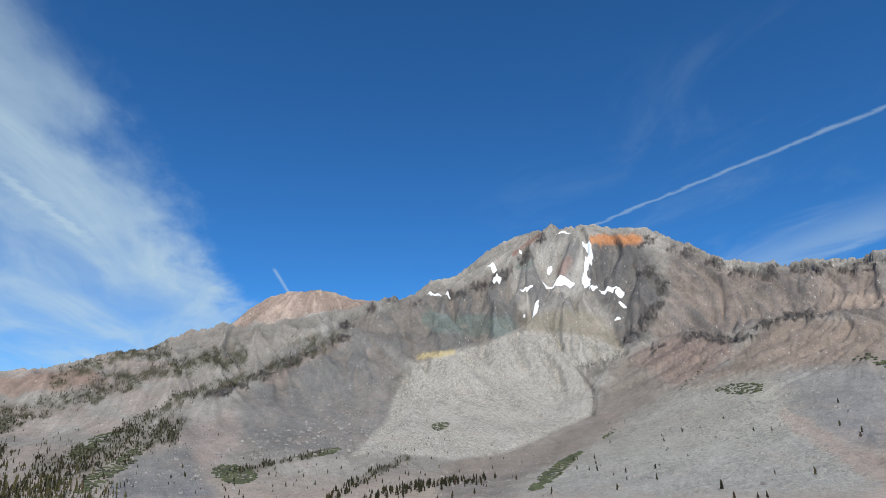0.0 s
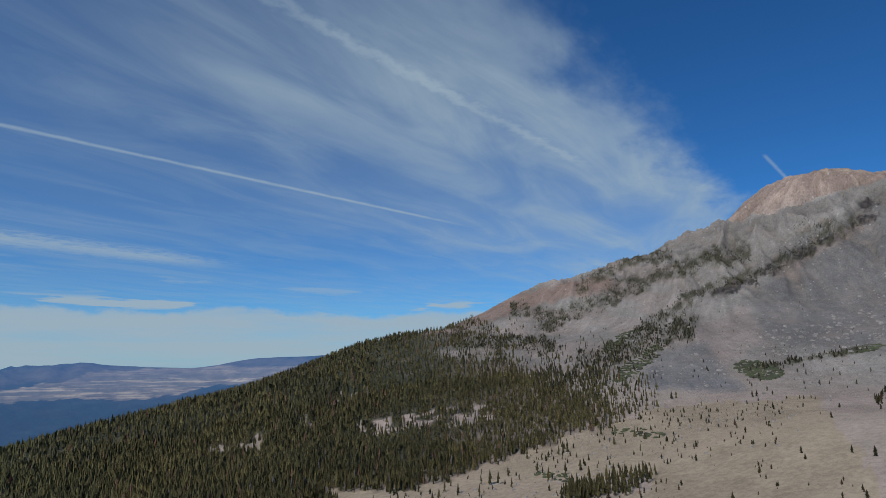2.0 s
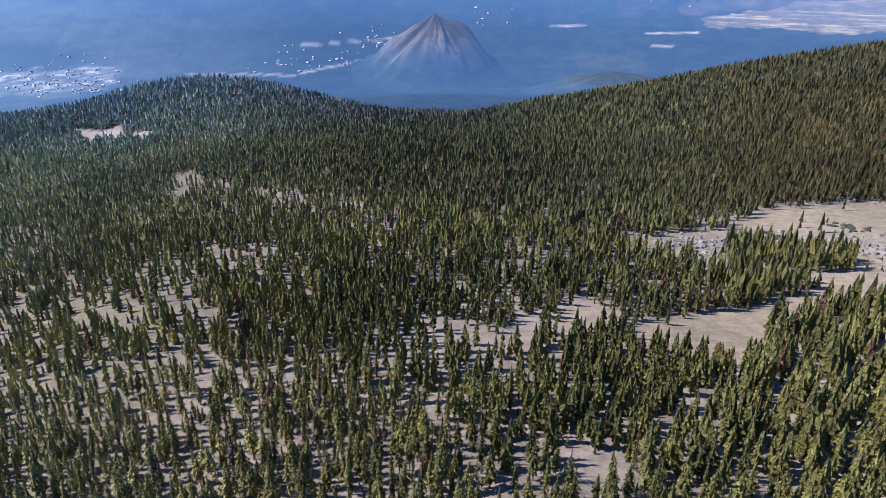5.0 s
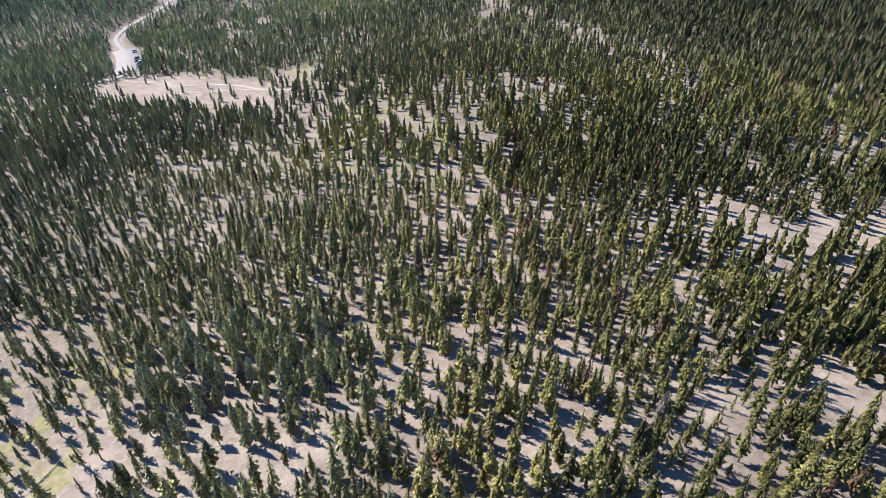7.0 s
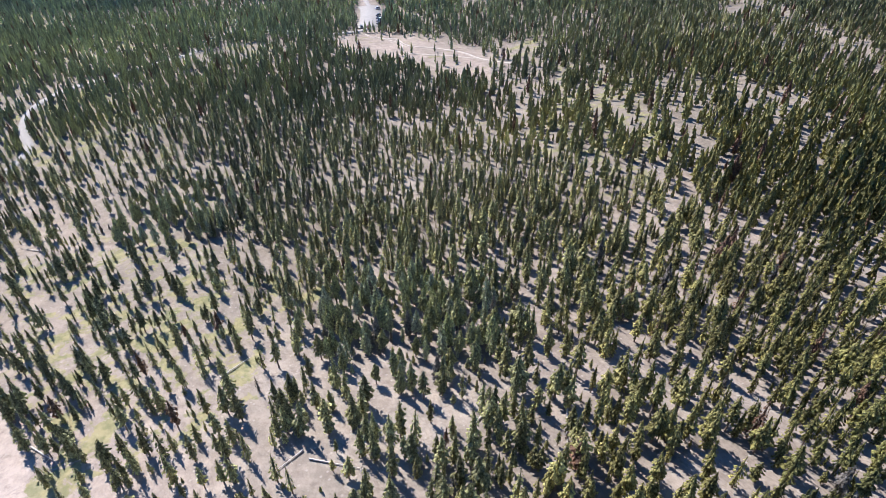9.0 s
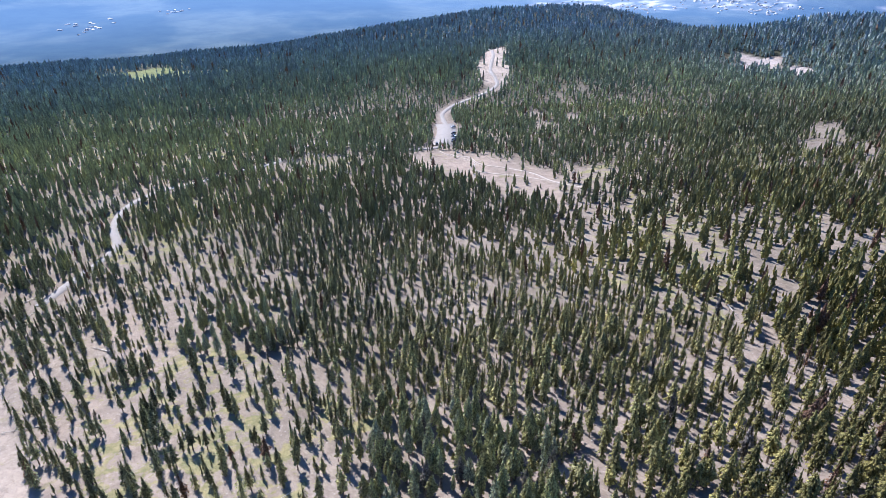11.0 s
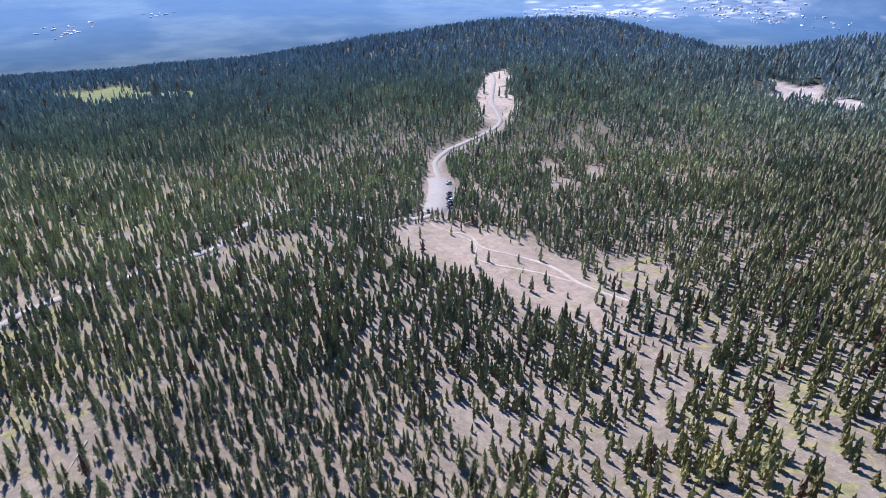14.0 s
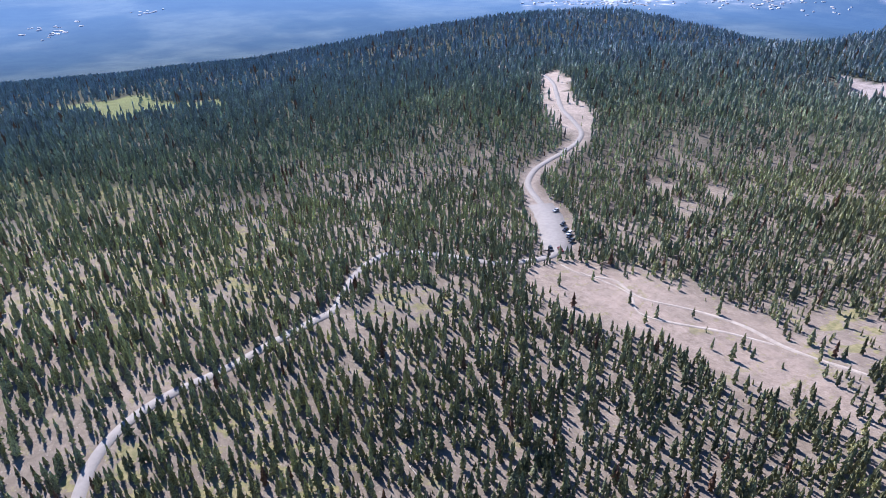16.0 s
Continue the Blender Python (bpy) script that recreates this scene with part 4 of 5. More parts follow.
def sheet_object(name, az_list, d_list, mat, keep=None, heights=None):
    """Part of the ground over a fan of directions and distances."""
    az, d = np.meshgrid(az_list, d_list, indexing="ij")
    x, y = -d * np.sin(np.radians(az)), d * np.cos(np.radians(az))
    z = heights
    n, k = az.shape
    idx = np.arange(n * k).reshape(n, k)
    quads = np.stack([idx[:-1, :-1], idx[1:, :-1], idx[1:, 1:], idx[:-1, 1:]], -1).reshape(-1, 4)[:, ::-1]
    if keep is not None:
        quads = quads[keep(az, d)[:-1, :-1].reshape(-1)]
    used, quads = np.unique(quads, return_inverse=True)
    x, y, z, az, d = (v.reshape(-1)[used] for v in (x, y, z, az, d))
    ob = mesh_object(name, np.stack([x, y, z], -1), quads.reshape(-1, 4), mat)
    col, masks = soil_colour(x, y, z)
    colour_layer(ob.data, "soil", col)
    colour_layer(ob.data, "rock", masks)
    herbs, near_floor = herb_mask(x, y), step(560, 420, d) * step(25, 40, az)
    colour_layer(ob.data, "floor", np.stack([herbs, near_floor, 0 * herbs], -1))
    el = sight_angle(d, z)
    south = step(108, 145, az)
    # blue haze as emission, stronger with distance and to the south
    haze_glow = ((0.72 + 0.4 * step(-5.0, 0.3, el) + 0.15 * south) * (0.28 + 0.72 * step(1300, 3100, d)))[:, None] * (np.array((0.085, 0.205, 0.49)) + south[:, None] * np.array((0.075, 0.11, 0.15)))
    colour_layer(ob.data, "haze_glow", haze_glow)
    return ob


def colour_layer(me, name, rgb):
    layer = me.color_attributes.new(name, "FLOAT_COLOR", "POINT")
    layer.data.foreach_set("color", np.column_stack([rgb, np.ones(len(rgb))]).astype(np.float32).ravel())


def mesh_object(name, verts, faces, mat, smooth=True, slots=None):
    """One mesh object out of arrays; faces all of one size."""
    me = bpy.data.meshes.new(name)
    faces = np.asarray(faces, np.int32)
    used = np.unique(faces)
    me.vertices.add(len(verts))
    me.vertices.foreach_set("co", np.asarray(verts, np.float32).ravel())
    size = faces.shape[1]
    me.loops.add(faces.size)
    me.loops.foreach_set("vertex_index", faces.ravel())
    me.polygons.add(len(faces))
    me.polygons.foreach_set("loop_start", np.arange(0, faces.size, size, dtype=np.int32))
    me.polygons.foreach_set("loop_total", np.full(len(faces), size, np.int32))
    for m in (mat if isinstance(mat, (list, tuple)) else [mat]):
        me.materials.append(m)
    if slots is not None:
        me.polygons.foreach_set("material_index", np.asarray(slots, np.int32))
    me.update(calc_edges=True)
    me.polygons.foreach_set("use_smooth", np.full(len(faces), smooth, bool))
    return new(name, me)


# ---- ground ----
fan = np.concatenate([np.arange(-38, 42, 0.16), np.arange(42, 56, 0.5), np.arange(56, 116, 0.3), np.arange(116, 196, 0.6), np.arange(196, 322.01, 2.1)])
rings = np.concatenate([np.exp(np.linspace(math.log(30), math.log(600), 112)), np.exp(np.linspace(math.log(600), math.log(3700), 258))[1:], np.exp(np.linspace(math.log(3700), math.log(4740), 95))[1:]])
fan_az, fan_d = np.meshgrid(fan, rings, indexing="ij")
HEIGHTS = height(-fan_d * np.sin(np.radians(fan_az)), fan_d * np.cos(np.radians(fan_az)))


def smooth(a, n):
    """Running mean over n corners both ways."""
    for axis in (0, 1):
        pad = [(0, 0), (0, 0)]
        pad[axis] = (n + 1, n)
        c = np.cumsum(np.pad(a, pad, mode="edge"), axis=axis)
        a = (np.take(c, range(2 * n + 1, c.shape[axis]), axis) - np.take(c, range(0, c.shape[axis] - 2 * n - 1), axis)) / (2 * n + 1)
    return a


def fall_lines(speckle, pace, count):
    """Speckle drawn out along the steepest way down, as loose stones run."""
    base = smooth(HEIGHTS, 5)
    slope_a = np.gradient(base, axis=0) / np.gradient(np.radians(fan))[:, None] / fan_d
    slope_d = np.gradient(base, axis=1) / np.gradient(rings)[None, :]
    steepness = np.hypot(slope_a, slope_d) + 1e-6
    go_a, go_d = np.degrees(slope_a / steepness / fan_d), slope_d / steepness
    total = speckle.copy()
    for way in (pace, -pace):
        a, d = fan_az.copy(), fan_d.copy()
        for k in range(count):
            i = np.clip(np.searchsorted(fan, a), 0, len(fan) - 1)
            j = np.clip(np.searchsorted(rings, d), 0, len(rings) - 1)
            a, d = a + way * go_a[i, j], d + way * go_d[i, j]
            total += speckle[i, j]
    total -= total.mean()
    return np.clip(total / total.std(), -2.2, 2.2)


chance = np.random.default_rng(17)
FINE_FALL = fall_lines(chance.normal(size=HEIGHTS.shape), 9.0, 14)
BROAD_FALL = fall_lines(smooth(chance.normal(size=HEIGHTS.shape), 3), 16.0, 18)
GULLY_FALL = fall_lines(smooth(chance.normal(size=HEIGHTS.shape), 9), 24.0, 24)
rise = step(700, 1100, fan_d) * step(46, 38, fan_az) * step(2, 8, sight_angle(fan_d, HEIGHTS))
HEIGHTS = HEIGHTS + rise * (4.0 * FINE_FALL + 13.0 * BROAD_FALL + 13.0 * GULLY_FALL * step(7, 11, sight_angle(fan_d, HEIGHTS)) * step(4200, 3800, fan_d)) * (fan_d / 2400) * (1 - 0.6 * step(3900, 4200, fan_d))


def edge_of_near(az):
    return 2350.0 - 1000 * step(70, 85, az) + 200 * step(120, 150, az)


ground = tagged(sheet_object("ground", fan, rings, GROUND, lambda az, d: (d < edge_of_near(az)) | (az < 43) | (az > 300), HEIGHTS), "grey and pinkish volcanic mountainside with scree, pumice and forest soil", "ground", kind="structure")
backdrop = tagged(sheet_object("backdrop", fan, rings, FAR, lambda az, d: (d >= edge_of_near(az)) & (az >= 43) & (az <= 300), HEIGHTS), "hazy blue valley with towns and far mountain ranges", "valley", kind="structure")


def ground_at(x, y):
    """Height of the ground's mesh, between its own corners."""
    az, d = polar(np.asarray(x, float), np.asarray(y, float))
    az = np.where(az < -38, az + 360, az)
    i = np.clip(np.searchsorted(fan, az) - 1, 0, len(fan) - 2)
    j = np.clip(np.searchsorted(rings, d) - 1, 0, len(rings) - 2)
    s, t = (az - fan[i]) / (fan[i + 1] - fan[i]), (d - rings[j]) / (rings[j + 1] - rings[j])
    return (HEIGHTS[i, j] * (1 - s) + HEIGHTS[i + 1, j] * s) * (1 - t) + (HEIGHTS[i, j + 1] * (1 - s) + HEIGHTS[i + 1, j + 1] * s) * t


SKYLINE = np.maximum.accumulate(sight_angle(fan_d, HEIGHTS), axis=1)


def hidden(x, y, top):
    """Far behind a crest, out of sight from the whole flight."""
    az, d = polar(x, y)
    az = np.where(az < -38, az + 360, az)
    i = np.clip(np.searchsorted(fan, az), 0, len(fan) - 1)
    j = np.clip(np.searchsorted(rings, d - 40) - 1, 0, len(rings) - 1)
    return sight_angle(d, top) < SKYLINE[i, j] - 0.9


cap_turn = np.radians(np.arange(0, 360, 5.0))
cap_xy = np.column_stack([31 * np.cos(cap_turn), 31 * np.sin(cap_turn)])
cap = np.column_stack([np.vstack([cap_xy, [[0, 0]]]), np.append(height(cap_xy[:, 0], cap_xy[:, 1]), height(np.array([0.1]), np.array([30.0]))[0])])
centre = mesh_object("ground", cap, [(i, (i + 1) % 72, 72) for i in range(72)], GROUND)
for layer, rgb in (("soil", soil_colour(cap[:, 0], cap[:, 1], cap[:, 2])[0]), ("floor", np.tile((0.3, 1.0, 0.0), (73, 1))), ("rock", np.zeros((73, 3)))):
    colour_layer(centre.data, layer, rgb)
tagged(centre, "pinkish pumice soil under the firs", "ground", kind="structure")

# ---- conifers ----
class Crown:
    """Triangles of one tree of height 1: corners, faces, which are wood, and the needles' tone at each corner."""

    def __init__(self):
        self.verts, self.tris, self.wood, self.tone = [], [], [], []

    def add(self, points, faces, tones, is_wood=0):
        k = len(self.verts)
        self.verts.extend(points)
        self.tone.extend(tones)
        self.tris.extend([(a + k, b + k, c + k) for a, b, c in faces])
        self.wood.extend([is_wood] * len(faces))

    def tube(self, n, levels, is_wood, tone):
        pts = [(r * math.cos(2 * math.pi * (i + 0.5 * (q % 2)) / n), r * math.sin(2 * math.pi * (i + 0.5 * (q % 2)) / n), z) for q, (z, ring) in enumerate(levels) for i, r in enumerate(ring)]
        faces = []
        for q in range(len(levels) - 1):
            for i in range(n):
                a, b = q * n + i, q * n + (i + 1) % n
                faces += [(a, b, b + n), (a, b + n, a + n)]
        self.add(pts, faces, [tone] * len(pts), is_wood)

    def arrays(self):
        return np.array(self.verts), np.array(self.tris), np.array(self.wood), np.array(self.tone)


def outline_of(widest, blunt):
    """Half-width of the crown from its foot (0) to its tip (1): a column that tapers above the middle."""
    return lambda f: widest * min(1.0, max((1 - f) * blunt, 0.0)) ** 0.85 * min(1.0, 0.6 + f * 2.4)


def conifer(rng, whorls, arms, trunk_sides=6, low=0.16, thin=0.0):
    """A fir: tapered trunk, a core toned down for the crown's inner shade, and whorls of short drooping boughs, uneven
    in length, with gaps.
    """
    tree = Crown()
    tree.tube(trunk_sides, [(z, [r] * trunk_sides) for z, r in ((0, 0.020), (0.45, 0.013), (0.95, 0.002))], 1, 1.0)
    half_width = outline_of(rng.uniform(0.088, 0.125) * (1 - 0.25 * thin), rng.uniform(1.45, 2.1))
    lump, swing = rng.uniform(0, 6.28), rng.uniform(0.12, 0.3)
    sides = 5 if arms < 9 else 7
    rows = 5 if arms < 9 else 8
    core = []
    for q in range(rows + 1):
        f = q / rows
        r = half_width(f) * 0.66 * (1 - 0.4 * thin)
        core.append((low + (0.97 - low) * f, [max(r * rng.uniform(0.6, 1.25), 0.003) for _ in range(sides)]))
    # shade inside the crown put into the core's tone
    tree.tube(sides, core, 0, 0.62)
    for w in range(whorls):
        f = (w + rng.uniform(-0.4, 0.4)) / whorls
        f = max(f, 0.0)
        z = low + (0.985 - low) * f
        turn = rng.uniform(0, 6.28)
        for a in range(arms):
            if rng.random() < 0.10 + 0.25 * thin:
                continue
            th = turn + 2 * math.pi * (a + rng.uniform(-0.3, 0.3)) / arms
            r = (half_width(f) * (1 + swing * math.sin(2 * th + lump + 7 * f)) + 0.012) * rng.uniform(0.65, 1.35)
            drop = r * rng.uniform(0.2, 0.75)
            half = r * 3.14 / arms * rng.uniform(0.4, 0.75)
            c, s = math.cos(th), math.sin(th)
            lift = rng.uniform(-0.012, 0.012)
            at = [(c * out - s * side, s * out + c * side, z + dz + lift) for out, side, dz in ((0.35 * r, 0, 0.026), (0.72 * r, half, -drop * 0.75), (r, 0, -drop * 0.7), (0.72 * r, -half, -drop * 0.75))]
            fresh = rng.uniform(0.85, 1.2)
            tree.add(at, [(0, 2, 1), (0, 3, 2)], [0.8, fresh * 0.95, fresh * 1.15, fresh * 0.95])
    tree.add([(0.010, 0, 0.94), (-0.005, 0.009, 0.94), (-0.005, -0.009, 0.94), (0, 0, 1.0)], [(0, 1, 3), (1, 2, 3), (2, 0, 3)], [1.0] * 4)
    return tree.arrays()


def tiered_conifer(rng, tiers, rim, trunk=True):
    """A fir down the slope: overlapping ragged tiers of drooping boughs, wide gaps left between the tips."""
    tree = Crown()
    half_width = outline_of(rng.uniform(0.10, 0.135), rng.uniform(1.12, 1.5))
    low = rng.uniform(0.05, 0.16)
    if trunk:
        tree.tube(3, [(z, [r] * 3) for z, r in ((0, 0.02), (0.5, 0.012))], 1, 1.0)
    for q in range(tiers):
        f = q / tiers
        z = low + (0.95 - low) * f
        top = min(z + (0.95 - low) / tiers * rng.uniform(1.5, 1.9), 1.0) if q < tiers - 1 else 1.0
        r = half_width(f + 0.12 / tiers) + 0.012
        turn = rng.uniform(0, 6.28)
        pts = [(rng.uniform(-0.01, 0.01), rng.uniform(-0.01, 0.01), top)]
        for i in range(rim):
            rr = r * (rng.uniform(1.0, 1.45) if i % 2 else rng.uniform(0.38, 0.66))
            th = turn + 6.2832 * (i + rng.uniform(-0.25, 0.25)) / rim
            pts.append((rr * math.cos(th), rr * math.sin(th), z + rng.uniform(-0.04, 0.03)))
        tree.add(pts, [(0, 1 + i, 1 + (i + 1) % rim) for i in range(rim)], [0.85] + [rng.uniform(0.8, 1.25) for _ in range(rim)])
    return tree.arrays()


def tree_tints(n, rng, x, y):
    """Colour of each tree's needles: olive green, haze blue mixed in with distance, toned by bearing; a few of them red
    or grey dead.
    """
    t = np.clip(fractal(x / 60, y / 60, 3, 120) + rng.normal(0, 0.16, n) + 0.3 * spot(x, y, -85, -95, 110, 75, 25, 121, 0.3), 0, 1.15)[:, None]
    col = (1 - t) * np.array((0.098, 0.116, 0.062)) + t * np.array((0.185, 0.192, 0.085))
    col = col * rng.uniform(0.6, 1.4, (n, 1))
    lower = step(-150, -420, y)[:, None]
    flank = (step(30, 45, polar(x, y)[0]) * step(150, 120, polar(x, y)[0]) * step(330, 230, np.hypot(x, y)))[:, None]
    col = col * (1 + flank * np.array((0.06, 0.0, -0.22)))
    # haze on lower and far slopes put into the needle colour as blue
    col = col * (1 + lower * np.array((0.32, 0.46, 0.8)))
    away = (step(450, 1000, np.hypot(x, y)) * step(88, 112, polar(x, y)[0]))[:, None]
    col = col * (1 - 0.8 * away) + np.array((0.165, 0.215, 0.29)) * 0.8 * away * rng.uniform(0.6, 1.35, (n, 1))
    az = polar(x, y)[0][:, None]
    # tints made darker by bearing and distance
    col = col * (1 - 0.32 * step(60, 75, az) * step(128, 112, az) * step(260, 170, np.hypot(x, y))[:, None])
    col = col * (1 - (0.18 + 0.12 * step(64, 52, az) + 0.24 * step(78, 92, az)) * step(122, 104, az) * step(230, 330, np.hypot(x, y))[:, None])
    # valley side brightened: the lift of haze put into the needle colour
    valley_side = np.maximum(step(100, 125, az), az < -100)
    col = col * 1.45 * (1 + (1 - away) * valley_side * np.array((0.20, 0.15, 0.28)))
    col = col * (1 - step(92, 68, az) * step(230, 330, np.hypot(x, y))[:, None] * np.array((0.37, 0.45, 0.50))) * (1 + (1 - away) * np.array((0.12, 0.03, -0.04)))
    dead = rng.random(n)
    col[dead < 0.032] = (0.20, 0.115, 0.075)
    col[dead < 0.008] = (0.16, 0.14, 0.12)
    return col


def joined_trees(name, kinds, x, y, z, tall, rng, label, wide=1.0, tint_gain=1.0):
    """Many trees in one mesh."""
    n = len(x)
    pick = rng.integers(0, len(kinds), n)
    # the whole group's needles are made lighter or darker by this factor
    tint = tree_tints(n, rng, x, y) * tint_gain
    vs, fs, cs, ws, base = [], [], [], [], 0
    for k, (v, f, w, tone) in enumerate(kinds):
        sel = np.nonzero(pick == k)[0]
        if not len(sel):
            continue
        m, nv = len(sel), len(v)
        th = rng.uniform(0, 6.283, m)
        c, s = np.cos(th)[:, None], np.sin(th)[:, None]
        h = tall[sel][:, None]
        fat = h * wide * rng.uniform(0.8, 1.25, m)[:, None]
        px, py = v[None, :, 0] * fat, v[None, :, 1] * fat
        lean_x, lean_y = rng.normal(0, 0.02, m)[:, None], rng.normal(0, 0.02, m)[:, None]
        pz = v[None, :, 2] * h
        vs.append(np.stack([x[sel][:, None] + c * px - s * py + lean_x * pz, y[sel][:, None] + s * px + c * py + lean_y * pz, z[sel][:, None] + pz - 0.4], -1).reshape(-1, 3))
        fs.append((f[None] + (base + np.arange(m) * nv)[:, None, None]).reshape(-1, 3))
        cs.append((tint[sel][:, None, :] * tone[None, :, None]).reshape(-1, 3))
        ws.append(np.tile(w, m))
        base += m * nv
    ob = mesh_object(name, np.concatenate(vs), np.concatenate(fs), [NEEDLES, BARK], False, np.concatenate(ws))
    colour_layer(ob.data, "tint", np.concatenate(cs))
    return tagged(ob, label, "forest", kind="stuff")


rng = np.random.default_rng(7)


def scatter(cell, x0, x1, y0, y1, test, density):
    """Trees on a jittered lattice, thinned by a density."""
    x, y = np.meshgrid(np.arange(x0, x1, cell), np.arange(y0, y1, cell))
    x, y = (x + rng.uniform(-0.75, 0.75, x.shape) * cell).ravel(), (y + rng.uniform(-0.75, 0.75, y.shape) * cell).ravel()
    az, d = polar(x, y)
    ok = test(az, d)
    x, y = x[ok], y[ok]
    z = smooth_height(x, y)
    ok = rng.random(len(x)) < density(x, y, z)
    x, y, z = x[ok], y[ok], z[ok]
    z = ground_at(x, y)
    ok = ~hidden(x, y, z + 12)
    return x[ok], y[ok], z[ok]


def seen_side(az):
    return ((az > 16) & (az < 194.9)) | (az < -128 - 12 * rng.random(az.shape) ** 2)


def far_density(x, y, z):
    return np.clip(wood_density(x, y, z) * 1.05, 0, 0.98)


def slope_density(x, y, z):
    az, d = polar(x, y)
    el = sight_angle(d, z)
    lone = 0.012 * step(5.0, 0.0, el) * (0.3 + 0.7 * step(-8, 4, az)) + 0.22 * meadow_mask(az, el) * step(0.46, 0.62, fractal(az / 2.5, el / 1.0, 3, 150))
    return np.clip(slope_woods(az, el) * 0.9 * (0.5 + 0.5 * step(8, 16, az)) + lone, 0, 1) * (az < 82)


SPREADS = [scatter(2.25, -520, 420, -520, 520, lambda az, d: seen_side(az) & (d > 32) & (d < 480), wood_density),
           scatter(3.5, -900, 420, -880, 880, lambda az, d: seen_side(az) & (d >= 480) & (d < 860), far_density),
           scatter(6.4, -1500, 420, -1540, 1700, lambda az, d: seen_side(az) & (d >= 860) & (d < np.where(az < 52, 1760, 1540)), far_density),
           scatter(10.5, -1900, 500, -2350, 400, lambda az, d: (az > 116) & (az < 150) & (d >= 1540) & (d < 2100 - 550 * step(105, 150, az)), lambda x, y, z: 0.8 * step(0.3, 0.5, fractal(x / 90, y / 90, 3, 151)))]
gx, gy, gz = (np.concatenate([s[k] for s in SPREADS]) for k in range(3))
g_az, g_d = polar(gx, gy)
# distance to the flight line
near = np.minimum(np.hypot(gx, gy), np.minimum(np.hypot(gx + 42, gy + 80), np.hypot(gx + 14, gy + 161)))
tall = np.where(rng.random(len(gx)) < 0.32, rng.uniform(2.2, 6.5, len(gx)), rng.uniform(7.0, 12.0, len(gx))) * (0.88 + 0.12 * step(300, 600, g_d))
tall = tall * (0.86 + 0.14 * step(-280, -150, gy) + 0.3 * step(110, 150, g_d) * step(330, 230, g_d) * step(80, 66, g_az)) * (0.82 + 0.36 * fractal(gx / 90, gy / 90, 3, 140)) * (1 - 0.14 * step(-40, -140, gy) * step(620, 480, g_d)) * (1 + 0.3 * step(560, 900, g_d))
tall = tall * np.where((g_az < 50) & (sight_angle(g_d, gz) > -8), 0.75, 1.0)
HERO = [conifer(random.Random(100 + i), 24, 11, 7, 0.12 + 0.07 * (i % 4), 0.9 if i % 5 == 4 else 0.0) for i in range(10)]
NEAR = [conifer(random.Random(200 + i), 13, 7, 4, 0.10 + 0.07 * (i % 4), 0.9 if i % 5 == 4 else 0.0) for i in range(10)]
MID = [tiered_conifer(random.Random(300 + i), 6, 8) for i in range(8)]
LOW = [tiered_conifer(random.Random(400 + i), 3, 6, False) for i in range(8)]
LEAST = [tiered_conifer(random.Random(500 + i), 2, 4, False) for i in range(8)]
order = np.argsort(near)
hero, rest = order[:300], order[300:]
lod = near + rng.normal(0, 1, len(near)) * np.maximum(6, near * 0.07)
near_sel, mid_sel = rest[lod[rest] < 96], rest[(lod[rest] >= 96) & (lod[rest] < 205)]
low_sel, least_sel = rest[(lod[rest] >= 205) & (lod[rest] < 500)], rest[lod[rest] >= 500]
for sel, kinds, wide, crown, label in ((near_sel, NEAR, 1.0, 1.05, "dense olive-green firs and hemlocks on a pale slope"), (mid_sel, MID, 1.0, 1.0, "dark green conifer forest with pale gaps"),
                                (low_sel, LOW, 1.0, 1.0, "dark conifer forest covering the lower slopes"), (least_sel, LEAST, 1.25, 1.1, "distant conifer forest on the hills, needles tinted blue for haze")):
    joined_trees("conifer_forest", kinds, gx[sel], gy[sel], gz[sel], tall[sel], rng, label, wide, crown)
sx, sy, sz = scatter(4.4, -1350, 1300, 60, 2250, lambda az, d: (az > -37) & (az < 75) & (d > 170) & (d < 2250), slope_density)
s_az, s_d = polar(sx, sy)
joined_trees("timberline_trees", MID[:2] + LOW[:4], sx, sy, sz, rng.uniform(3.0, 8.0, len(sx)) * (1 - 0.35 * step(700, 1100, s_d)) * (1 - 0.5 * meadow_mask(s_az, sight_angle(s_d, sz)) * rng.uniform(0.5, 1.4, len(sx))), rng, "stunted dark pines in bands along the mountain spurs", 1.5, 0.42)

hero_tint = np.clip(tree_tints(len(hero), rng, gx[hero], gy[hero]) * 1.5, 0.08, 0.45)
hero_base = []
for i, (v, f, w, tone) in enumerate(HERO):
    tree = new("fir_tree")
    for part_name, flag, mat in (("trunk", 1, BARK), ("crown", 0, NEEDLES)):
        fsel = f[w == flag]
        used, inv = np.unique(fsel, return_inverse=True)
        ob = mesh_object(part_name, v[used], inv.reshape(-1, 3), mat, False)
        if flag == 0:
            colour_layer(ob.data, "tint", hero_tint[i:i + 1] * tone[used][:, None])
        ob.parent = tree
    tagged(tree, "tall olive-green fir with drooping boughs on pumice soil", "tree", group="firs below the flight line")
    hero_base.append(tree)
for k, i in enumerate(hero):
    m = pose(gx[i], gy[i], gz[i] - 0.4, rng.normal(0, 1.2), rng.normal(0, 1.2), rng.uniform(0, 360))
    size = float(tall[i])
    if k < len(hero_base):
        tree = hero_base[k]
        tree.matrix_world = m
    else:
        tree = copy_thing(hero_base[k % len(hero_base)], m)
    tree.scale = (size, size, size)

